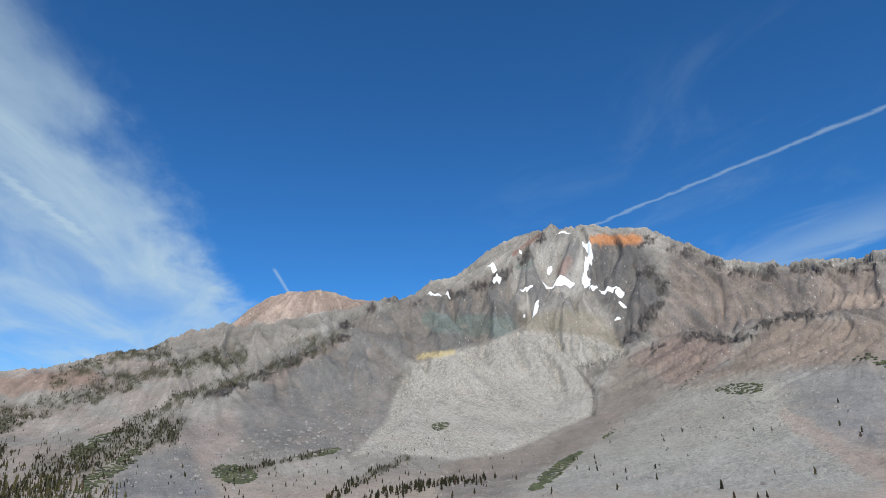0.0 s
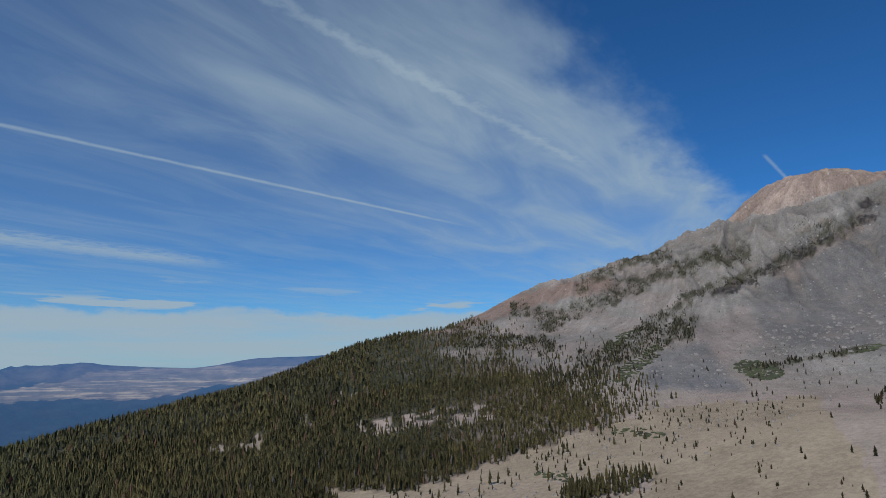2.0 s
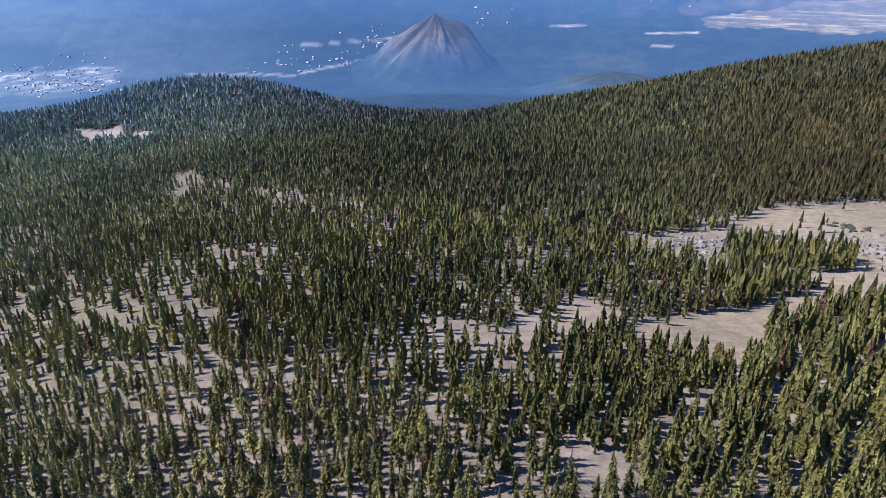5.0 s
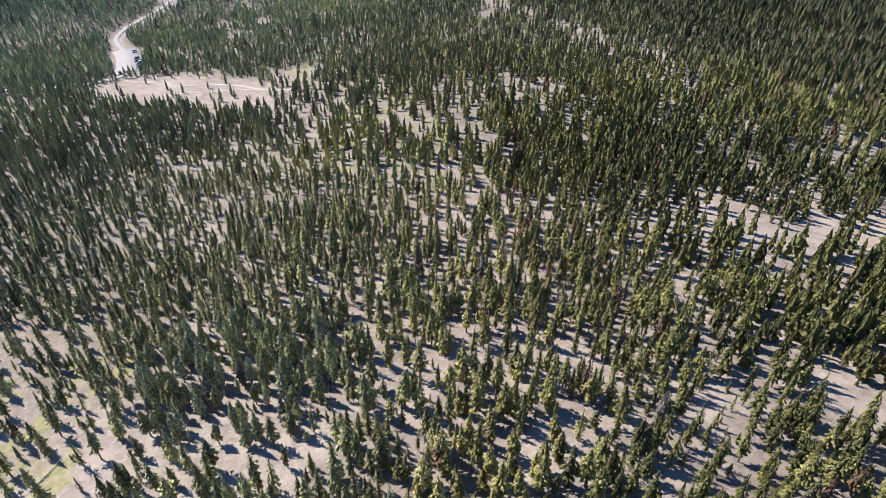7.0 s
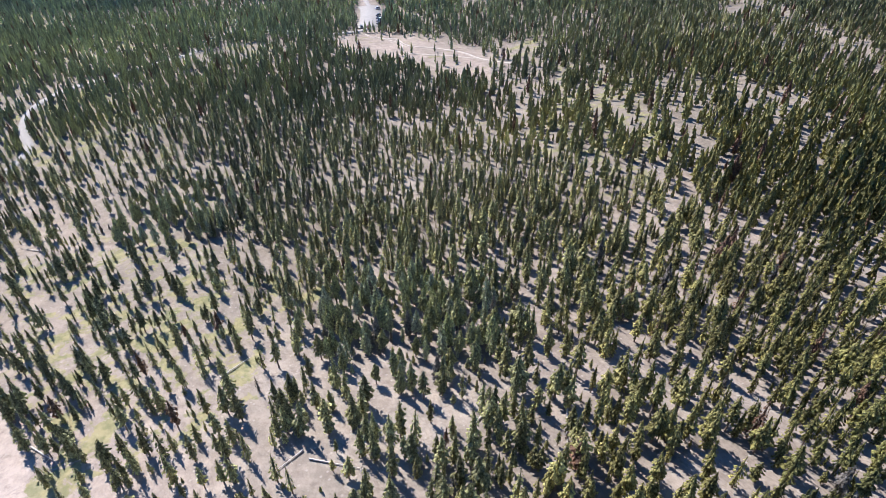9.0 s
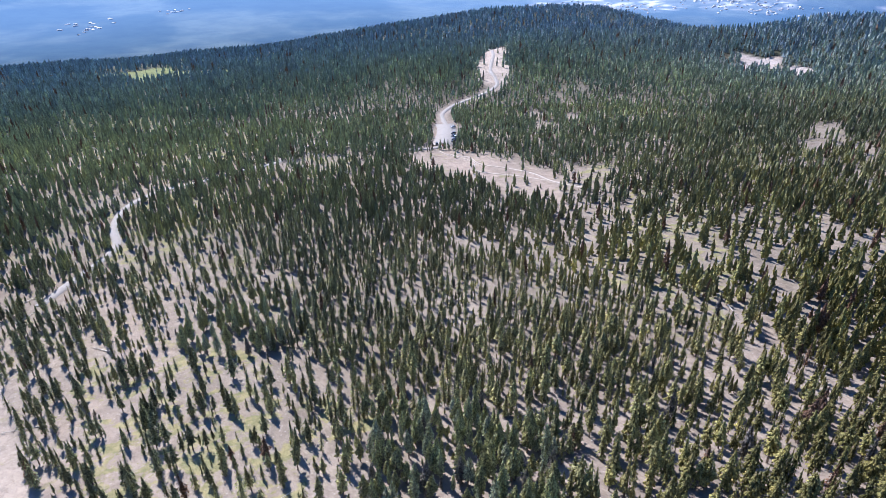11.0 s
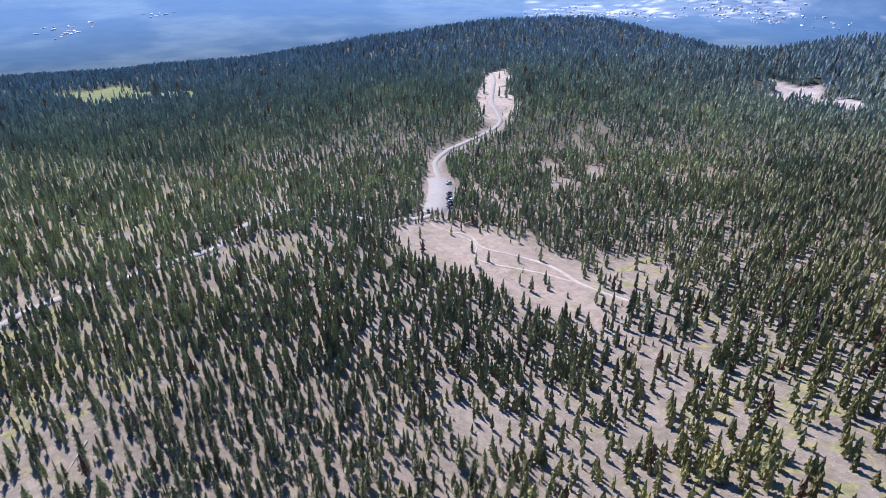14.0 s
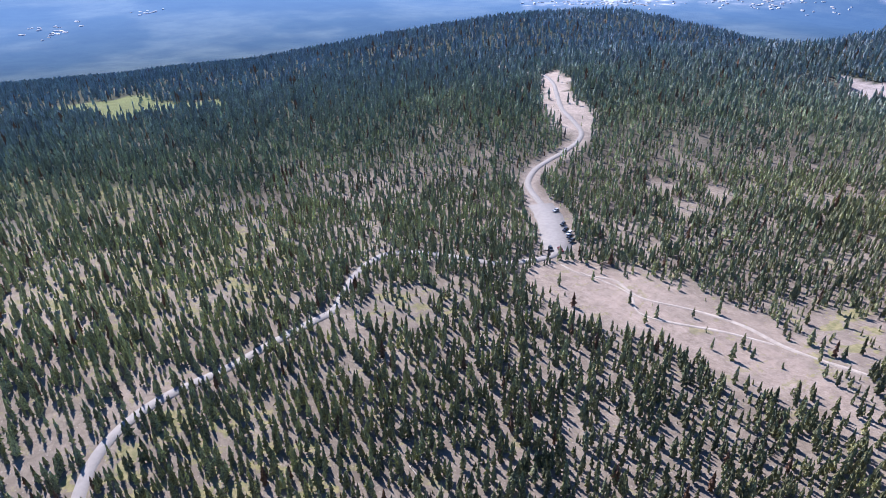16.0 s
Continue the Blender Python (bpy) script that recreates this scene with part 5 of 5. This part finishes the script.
# ---- road, paths, snow, buttes and small things ----
def part(name, verts, faces, mat, parent, label="", smooth=False):
    """One mesh under a thing."""
    me = bpy.data.meshes.new(name)
    me.from_pydata([tuple(v) for v in verts], [], [tuple(f) for f in faces])
    me.materials.append(mat)
    me.polygons.foreach_set("use_smooth", [smooth] * len(me.polygons))
    ob = new(name, me)
    ob.parent = parent
    return tagged(ob, label)


def smooth_line(points, pieces=6):
    """Catmull-Rom through the points."""
    p = np.array([points[0], *points, points[-1]], float)
    out = []
    for i in range(1, len(p) - 2):
        for t in np.linspace(0, 1, pieces, endpoint=False):
            a, b, c, d = p[i - 1:i + 3]
            out.append(0.5 * (2 * b + (c - a) * t + (2 * a - 5 * b + 4 * c - d) * t * t + (3 * b - a - 3 * c + d) * t ** 3))
    return np.array(out + [p[-2]])


def strip(name, points, width, lift, mat, label, category, skirt=0.5, wobble=0.0):
    """A way laid over the ground: crowned top with sloping shoulders."""
    c = smooth_line(points)
    way = np.gradient(c, axis=0)
    way /= np.linalg.norm(way, axis=1)[:, None] + 1e-9
    side = np.column_stack([-way[:, 1], way[:, 0]])
    w = width / 2 * (1 + wobble * (fractal(c[:, 0] / 9, c[:, 1] / 9, 3, 160) - 0.5) * 2)
    rows = []
    for f, dz in ((-1 - skirt / width * 2, -0.5), (-1, 0.0), (0, 0.06), (1, 0.0), (1 + skirt / width * 2, -0.5)):
        q = c + side * (w * f)[:, None]
        rows.append(q)
    top = np.max([ground_at(q[:, 0], q[:, 1]) for q in rows], axis=0)
    top = np.convolve(np.pad(top, 3, mode="edge"), np.ones(7) / 7, "valid")
    verts = np.stack([np.column_stack([q, top + lift + dz]) for q, dz in zip(rows, (-1.2, 0.0, 0.06, 0.0, -1.2))], 1).reshape(-1, 3)
    n = len(c)
    faces = [(i * 5 + k, i * 5 + k + 1, i * 5 + k + 6, i * 5 + k + 5) for i in range(n - 1) for k in range(4)]
    return tagged(mesh_object(name, verts, np.array(faces)[:, ::-1], mat), label, category, kind="structure")


def on_slope(az, el):
    """The place on the ground that is seen from the first eye in a direction."""
    d = np.exp(np.linspace(math.log(150), math.log(4650), 700))
    g = ground_at(-d * math.sin(radians(az)), d * math.cos(radians(az)))
    k = int(np.argmax(sight_angle(d, g) >= el))
    return d[k] if k else d[int(np.argmax(sight_angle(d, g)))]


ROAD_SURFACE = strip("road", ROAD, 3.2, 0.25, ASPHALT, "narrow sun-bleached asphalt mountain road", "road")
strip("parking_lot", [(-165, -350), (-170, -357), (-179, -372), (-186, -386), (-190, -398)], 13, 0.16, ASPHALT, "pale asphalt car park beside the clearing", "car park", wobble=0.3)
PATH = [(-158, -338), (-160, -326), (-167, -316), (-166, -300), (-174, -285), (-180, -268), (-180, -250), (-184, -232), (-188, -215)]
strip("footpath", PATH, 1.3, 0.10, GRAVEL, "pale trodden footpath across the pumice clearing", "path", 0.3, 0.5)
strip("footpath", [(-160, -328), (-165, -306), (-158, -290), (-172, -268), (-181, -248)], 1.0, 0.10, GRAVEL, "faint trodden track across the pumice clearing", "path", 0.3, 0.5)


def snow_patch(az, el, half_az, half_el, turn=0.0, seed=0):
    """A ragged old snowfield lying on the slope."""
    d0 = on_slope(az, el)
    r = random.Random(seed)
    verts, faces, n, rings_n = [], [], 22, 5
    shape = [1 + r.uniform(-0.2, 0.2) for _ in range(n)]
    c, s = math.cos(radians(turn)), math.sin(radians(turn))
    xs, ys, lift = [], [], []
    e1 = 0.25
    da = on_slope(az, el + e1) - on_slope(az, el - e1)
    per_el = min(max(da / (2 * e1), 20), 260)
    for k in range(rings_n + 1):
        for i in range(n if k else 1):
            f = k / rings_n * shape[i]
            u, v = f * math.cos(2 * math.pi * i / n) * half_az, f * math.sin(2 * math.pi * i / n) * half_el
            u, v = u * c - v * s, u * s + v * c
            dd, aa = d0 + v * per_el, az + u
            xs.append(-dd * math.sin(radians(aa)))
            ys.append(dd * math.cos(radians(aa)))
            lift.append(5.0 if k < rings_n else 1.0)
    z = ground_at(np.array(xs), np.array(ys)) + np.array(lift)
    verts = np.column_stack([xs, ys, z])
    for i in range(n):
        faces.append((0, 1 + i, 1 + (i + 1) % n))
        for k in range(1, rings_n):
            a, b = 1 + (k - 1) * n + i, 1 + (k - 1) * n + (i + 1) % n
            faces += [(a, a + n, b + n), (a, b + n, b)]
    return tagged(mesh_object("snow_patch", verts, faces, SNOW), "ragged white old snow patch on the grey mountain slope", "snow", group="snow patches below the summit")


for k, row in enumerate(((-11.0, 14.5, 1.5, 0.34, 0), (-10.3, 15.45, 0.22, 0.42, 25), (-8.1, 13.8, 0.62, 0.24, -8), (-8.75, 12.6, 0.26, 0.48, 38), (-5.35, 15.3, 0.30, 0.46, 45),
                         (-4.9, 16.35, 0.5, 0.2, 30), (-13.85, 17.3, 0.22, 0.75, -30), (-14.1, 16.5, 0.24, 0.7, -5), (-13.7, 15.7, 0.24, 0.75, 14), (-13.4, 14.85, 0.26, 0.7, 6),
                         (-13.55, 14.2, 0.32, 0.42, -20), (-14.1, 13.8, 0.42, 0.2, -20), (-15.4, 13.55, 0.85, 0.22, 8), (-16.4, 13.0, 0.36, 0.42, 30), (-16.5, 12.0, 0.4, 0.13, 40),
                         (-15.95, 10.85, 0.26, 0.12, 0), (-7.7, 11.6, 0.1, 0.14, 0), (-0.7, 13.85, 0.26, 0.16, 20), (0.9, 13.75, 1.1, 0.1, 20), (-12.0, 18.75, 0.7, 0.09, -8), (-7.7, 17.4, 0.14, 0.14, 20))):
    snow_patch(*row, seed=k)


def lone_hill(name, az, d, base_z, tall, radius, label, mat, seed, col, bare):
    """A steep volcanic dome with ribs and scree chutes."""
    n, m = 110, 46
    cx, cy = -d * math.sin(radians(az)), d * math.cos(radians(az))
    th, r = np.meshgrid(np.linspace(0, 2 * np.pi, n, endpoint=False), np.linspace(0, 1, m), indexing="ij")
    rib = fractal(4 + 2.4 * np.cos(th) + 0 * r, 4 + 2.4 * np.sin(th) + r * 1.2, 5, seed, True) - 0.6
    out = radius * r * (1 + 0.22 * (fractal(2 + np.cos(th), 2 + np.sin(th), 3, seed + 3) - 0.5))
    z = base_z + tall * (0.75 * (1 - r) ** 1.2 + 0.25 * (1 - r) ** 2.2) + tall * 0.2 * np.exp(-((r * np.cos(th - 1.75) - 0.36) ** 2 + (r * np.sin(th - 1.75)) ** 2) / 0.035) + rib * tall * 0.34 * np.sin(np.pi * np.clip(r * 1.05, 0, 1))
    x, y = cx + out * np.cos(th), cy + out * np.sin(th)
    foot = step(0.45, 1.0, r)
    z = z * (1 - foot) + (ground_at(x, y) - 2) * foot
    idx = np.arange(n * m).reshape(n, m)
    nxt = np.roll(idx, -1, 0)
    quads = np.stack([idx[:, :-1], idx[:, 1:], nxt[:, 1:], nxt[:, :-1]], -1).reshape(-1, 4)
    ob = mesh_object(name, np.stack([x, y, z], -1).reshape(-1, 3), quads, mat)
    chute = step(0.55, 0.68, fractal(5 + 3.3 * np.cos(th), 5 + 3.3 * np.sin(th) + 0.3 * r, 4, seed + 9))[..., None] * step(0.1, 0.3, r)[..., None]
    c = np.array(col) * (1 - chute) + np.array(bare) * chute
    wood = step(0.35, 0.75, r + 0.3 * (fractal(x / 90, y / 90, 3, 170) - 0.5))[..., None]
    c = c * (1 - wood) + np.array((0.02, 0.032, 0.028)) * wood
    colour_layer(ob.data, "soil", c.reshape(-1, 3))
    # haze put in as blue emission, blending into the valley's at the foot
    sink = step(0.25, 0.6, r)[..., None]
    colour_layer(ob.data, "haze_glow", ((1 - sink) * np.array((0.05, 0.10, 0.215)) + sink * np.array((0.061, 0.148, 0.353))).reshape(-1, 3))
    return tagged(ob, label, "hill", kind="structure")


BUTTE_D = 3500.0
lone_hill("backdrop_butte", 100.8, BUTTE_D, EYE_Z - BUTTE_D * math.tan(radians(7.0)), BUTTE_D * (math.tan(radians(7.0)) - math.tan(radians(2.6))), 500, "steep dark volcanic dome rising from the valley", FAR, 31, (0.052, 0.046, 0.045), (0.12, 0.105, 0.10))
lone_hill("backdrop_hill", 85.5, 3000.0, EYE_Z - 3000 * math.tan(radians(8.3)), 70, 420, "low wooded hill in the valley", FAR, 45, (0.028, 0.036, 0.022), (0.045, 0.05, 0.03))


def town(az0, el0, spread_az, spread_el, count, seed, size=8):
    """Pale roofs of a far town: small gabled boxes."""
    r = random.Random(seed)
    verts, faces = [], []
    for _ in range(count):
        az, el = r.gauss(az0, spread_az), min(r.gauss(el0, spread_el), -2.5)
        d = (EYE_Z + 300) / math.tan(radians(-el))
        d = min(max(d, 2400), 4100)
        x, y = -d * math.sin(radians(az)), d * math.cos(radians(az))
        z = float(ground_at(np.array([x]), np.array([y]))[0])
        a, w, h = r.uniform(0.5, 1.8) * size, r.uniform(0.4, 0.9) * size, r.uniform(1.5, 3.5)
        th = r.uniform(0, 3.14)
        c, s = math.cos(th), math.sin(th)
        k = len(verts)
        for px, py, pz in ((-a, -w, -6), (a, -w, -6), (a, w, -6), (-a, w, -6), (-a, -w, h), (a, -w, h), (a, w, h), (-a, w, h), (-a, 0, h * 1.5), (a, 0, h * 1.5)):
            verts.append((x + c * px - s * py, y + s * px + c * py, z + pz))
        faces += [tuple(k + q for q in f) for f in ((0, 1, 5, 4), (2, 3, 7, 6), (4, 5, 9, 8), (6, 7, 8, 9), (1, 2, 6, 5), (3, 0, 4, 7))]
    return tagged(mesh_object("far_town", verts, faces, ROOFS), "pale roofs of a distant valley town", "town", kind="stuff")


ROOFS = material("pale_roofs", plain_nodes((0.42, 0.42, 0.44), 0.8, 0.02, 0.4))
town(131, -7.4, 2.6, 0.28, 160, 1, 5)
town(112, -6.9, 3.0, 0.12, 40, 2, 6)
town(106, -6.5, 1.5, 0.10, 22, 3, 6)
town(86, -4.6, 3.0, 0.14, 18, 4, 5)
town(141, -8.0, 2.6, 0.3, 110, 5, 5)
town(183, -9.3, 1.0, 0.25, 18, 6, 6)
town(177, -8.6, 0.8, 0.12, 9, 7, 6)
town(96, -6.3, 1.0, 0.15, 10, 8, 7)

# low green mats on the slopes
MATS = material("dwarf_pine_mats", plain_nodes((0.056, 0.064, 0.026), 0.85, 0.12, 0.35, second=(0.034, 0.036, 0.02), bumpy=0.4))


def shrub_patch(az, el, half_az, half_el, count, seed, size=3.0, turn=0.0):
    """A mat of dwarf pine and manzanita: many low uneven domes."""
    r = random.Random(seed)
    verts, faces = [], []
    pts = []
    c, s = math.cos(radians(turn)), math.sin(radians(turn))
    d0, d1 = on_slope(az, el - 0.3), on_slope(az, el + 0.3)
    d_mid, per_el = (d0 + d1) / 2, min(max((d1 - d0) / 0.6, 20), 220)
    for _ in range(count):
        a, q = r.uniform(0, 6.28), math.sqrt(r.random())
        u, v = q * math.cos(a) * half_az, q * math.sin(a) * half_el
        u, v = u * c - v * s, u * s + v * c
        dd = d_mid + v * per_el
        pts.append((-dd * math.sin(radians(az + u)), dd * math.cos(radians(az + u))))
    pts = np.array(pts)
    zz = ground_at(pts[:, 0], pts[:, 1])
    for (x, y), z in zip(pts, zz):
        w, h = size * r.uniform(0.5, 1.3), size * r.uniform(0.3, 0.6)
        k = len(verts)
        n = 7
        for f, g_ in ((1.0, -0.3), (0.8, 0.65), (0.35, 0.95)):
            for i in range(n):
                q = w * f * r.uniform(0.75, 1.25)
                verts.append((x + q * math.cos(i * 6.283 / n), y + q * math.sin(i * 6.283 / n), z + h * g_ * r.uniform(0.8, 1.2)))
        verts.append((x, y, z + h * 1.1))
        for lvl in range(2):
            for i in range(n):
                a, b = k + lvl * n + i, k + lvl * n + (i + 1) % n
                faces += [(a, b, b + n), (a, b + n, a + n)]
        faces += [(k + 2 * n + i, k + 2 * n + (i + 1) % n, k + 3 * n) for i in range(n)]
    return tagged(mesh_object("shrub_patch", verts, faces, MATS, False), "low olive-green mat of dwarf shrubs on scree", "shrubs", kind="stuff")


for k, row in enumerate(((17.4, -1.4, 1.7, 0.7, 240, 3.2, 8), (10.1, 0.2, 1.4, 0.22, 80, 2.8, -12), (0.2, 2.2, 0.8, 0.35, 70, 3.2, -15), (-25.0, 4.5, 1.9, 0.42, 90, 3.6, 15), (-34.6, 5.9, 1.6, 0.25, 40, 3.6, 15),
                         (-9.6, -1.6, 2.6, 0.45, 260, 3.0, -30), (-14.2, 1.15, 0.7, 0.12, 22, 2.6, -20), (26.5, -0.8, 2.6, 0.6, 160, 3.2, -35), (-21.5, 5.6, 1.6, 0.12, 26, 3.0, -30), (28, 1.2, 2.0, 0.35, 90, 3.2, -30))):
    az, el, ha, he, n, size, turn = row
    shrub_patch(az, el, ha, he, n, 600 + k, size, turn)

for k, row in enumerate(((59, -16.6, 1.6, 0.35, 26, 1.6, 8), (71, -19.6, 2.2, 0.4, 30, 1.4, 0), (47, -15.6, 2.0, 0.3, 24, 1.7, 10), (34, -10.3, 1.8, 0.3, 26, 2.0, 15), (27, -6.6, 2.2, 0.35, 34, 2.2, 10), (66, -17.6, 1.6, 0.3, 18, 1.4, 0))):
    az, el, ha, he, n, size, turn = row
    shrub_patch(az, el, ha, he, n, 640 + k, size, turn)

STONE = material("grey_boulders", plain_nodes((0.25, 0.225, 0.20), 0.9, 0.7, 0.3, second=(0.16, 0.145, 0.13), bumpy=0.15))


def boulder_field(line, spread, count, seed, size, label):
    """Angular blocks strewn along a line of directions from the first eye."""
    r = random.Random(seed)
    verts, faces = [], []
    pts = []
    for _ in range(count):
        q = r.random() * (len(line) - 1)
        i = int(q)
        f = q - i
        az = line[i][0] * (1 - f) + line[i + 1][0] * f + r.gauss(0, spread * 1.6)
        el = line[i][1] * (1 - f) + line[i + 1][1] * f + r.gauss(0, spread * 0.6)
        d = on_slope(az, el)
        pts.append((-d * math.sin(radians(az)), d * math.cos(radians(az))))
    zz = ground_at(np.array([p[0] for p in pts]), np.array([p[1] for p in pts]))
    for (x, y), z in zip(pts, zz):
        w = size * (0.35 + r.random() ** 3 * 1.6)
        th, k = r.uniform(0, 6.28), len(verts)
        c, s_ = math.cos(th), math.sin(th)
        for a, b, h in ((-1, -1, -0.5), (1, -1, -0.5), (1, 1, -0.5), (-1, 1, -0.5), (-0.6, -0.6, 0.8), (0.6, -0.6, 0.8), (0.6, 0.6, 0.8), (-0.6, 0.6, 0.8)):
            px, py, pz = a * w * r.uniform(0.6, 1.2), b * w * r.uniform(0.5, 1.0), h * w * r.uniform(0.5, 1.0)
            verts.append((x + c * px - s_ * py, y + s_ * px + c * py, z + pz))
        faces += [tuple(k + q for q in f) for f in ((4, 5, 6, 7), (0, 1, 5, 4), (1, 2, 6, 5), (2, 3, 7, 6), (3, 0, 4, 7))]
    return tagged(mesh_object("boulder_field", verts, faces, STONE, False), label, "boulders", kind="stuff")


boulder_field([(81, -21.4), (74, -20.9), (66, -19.2), (57, -16.9)], 0.75, 900, 71, 0.8, "grey rubble and blocks across the sandy meadow")
boulder_field([(50, -16.5), (40, -12.8), (30, -8.6), (18, -4.6)], 1.4, 500, 72, 0.9, "scattered grey blocks on the tan pumice meadow")
boulder_field([(30, -1.0), (22, -1.5), (12, -1.2), (2, -1.6), (-8, -1.8)], 1.6, 600, 73, 1.6, "loose grey boulders at the foot of the scree slopes")
boulder_field([(17, 1.0), (11, 1.6), (7, 2.6)], 1.5, 350, 74, 2.2, "dark boulders rolled out below the talus")
boulder_field([(-18, 0.5), (-25, 2.0), (-33, 3.5)], 2.4, 450, 75, 1.5, "small boulders strewn over the pale rounded hill")

# fallen and standing dead trunks near the flight line
GREY_WOOD = material("weathered_grey_wood", plain_nodes((0.42, 0.38, 0.33), 0.9, 4.0, 0.25, bumpy=0.03))
for k in range(46):
    r = random.Random(900 + k)
    x, y = r.uniform(-150, 60), r.uniform(-260, -25)
    z = float(ground_at(np.array([x]), np.array([y]))[0])
    length, th = r.uniform(5, 11), r.uniform(0, 6.28)
    n, verts, faces = 6, [], []
    for f, rad in ((0, 0.17), (0.5, 0.12), (1, 0.04)):
        for i in range(n):
            verts.append((f * length, rad * math.cos(i * 6.283 / n), rad * math.sin(i * 6.283 / n) + 0.18))
    for lvl in range(2):
        for i in range(n):
            a, b = lvl * n + i, lvl * n + (i + 1) % n
            faces.append((a, b, b + n, a + n))
    faces += [tuple(range(n))[::-1], tuple(range(2 * n, 3 * n))]
    for q in range(5):
        f, side, base_i = r.uniform(0.3, 0.9) * length, r.choice((-1, 1)), len(verts)
        verts += [(f, 0, 0.2), (f + 0.12, 0, 0.2), (f + 0.4, side * r.uniform(0.6, 1.5), 0.35), (f + 0.05, 0, 0.3)]
        faces += [(base_i, base_i + 1, base_i + 2), (base_i + 1, base_i + 3, base_i + 2), (base_i + 3, base_i, base_i + 2)]
    log = new("fallen_log")
    part("log", verts, faces, GREY_WOOD, log)
    z2 = float(ground_at(np.array([x + length * math.cos(th)]), np.array([y + length * math.sin(th)]))[0])
    log.matrix_world = pose(x, y, z + 0.1, 0, -math.degrees(math.atan2(z2 - z, length)), math.degrees(th))
    tagged(log, "bleached grey fallen trunk with broken branches", "log", group="fallen trunks in the woods")


# ---- parked cars ----
def box_verts(x0, x1, y0, y1, z0, z1, inset=0.0, inset_x=0.0):
    return [(x0, y0, z0), (x1, y0, z0), (x1, y1, z0), (x0, y1, z0), (x0 + inset_x, y0 + inset, z1), (x1 - inset_x, y0 + inset, z1), (x1 - inset_x, y1 - inset, z1), (x0 + inset_x, y1 - inset, z1)]


BOX = [(3, 2, 1, 0), (4, 5, 6, 7), (0, 1, 5, 4), (1, 2, 6, 5), (2, 3, 7, 6), (3, 0, 4, 7)]
GLASS = material("car_glass", plain_nodes((0.02, 0.025, 0.03), 0.1, 1.0, 0.1))
RUBBER = material("tyre_rubber", plain_nodes((0.02, 0.02, 0.02), 0.9, 5.0, 0.1))
PAINTS = [material("car_paint", plain_nodes(c, 0.3, 0.5, 0.08)) for c in ((0.05, 0.055, 0.06), (0.65, 0.66, 0.67), (0.03, 0.035, 0.05), (0.18, 0.03, 0.03), (0.35, 0.36, 0.38))]
WORDS = ("dark grey", "white", "black", "dark red", "silver")


def car(x, y, turn, paint, seed):
    r = random.Random(seed)
    thing = new("car")
    length, tall_roof = r.uniform(3.4, 3.9), r.uniform(1.3, 1.5)
    a = length / 2
    verts = box_verts(-a, a, -0.78, 0.78, 0.28, 0.62, -0.02) + box_verts(-a, a, -0.78, 0.78, 0.62, 0.86, 0.08, 0.12)
    body = part("body", verts, BOX + [tuple(q + 8 for q in f) for f in BOX], PAINTS[paint], thing)
    part("cabin", box_verts(-a * 0.75, a * 0.45, -0.7, 0.7, 0.86, tall_roof, 0.14, 0.3), BOX, GLASS, thing, "dark tinted windows")
    part("roof", box_verts(-a * 0.58, a * 0.28, -0.57, 0.57, tall_roof, tall_roof + 0.05, 0.06, 0.06), BOX, PAINTS[paint], thing)
    wheel_v = [(0.3 * math.cos(i * 0.6283), w, 0.3 * math.sin(i * 0.6283)) for w in (-0.1, 0.1) for i in range(10)]
    wheel_f = [(i, (i + 1) % 10, 10 + (i + 1) % 10, 10 + i) for i in range(10)] + [tuple(range(10)), tuple(range(10, 20))[::-1]]
    for sx in (-0.62, 0.62):
        for sy in (-0.72, 0.72):
            part("wheel", [(px + sx * a, py + sy, pz + 0.3) for px, py, pz in wheel_v], wheel_f, RUBBER, thing, "black rubber tyre")
    z = float(ground_at(np.array([x]), np.array([y]))[0])
    thing.matrix_world = pose(x, y, z + 0.55, 0, 0, turn)
    return tagged(thing, WORDS[paint] + " car parked at the edge of the pale car park", "car", group="cars in the car park")


for k, (x, y, turn, paint) in enumerate(((-176, -354, 20, 0), (-178, -358, 22, 2), (-180, -361, 25, 1), (-181, -365, 20, 2), (-184, -371, 24, 0), (-163, -352, 70, 0), (-166, -349, 75, 3), (-191, -386, 10, 4))):
    car(x, y, turn, paint, k)
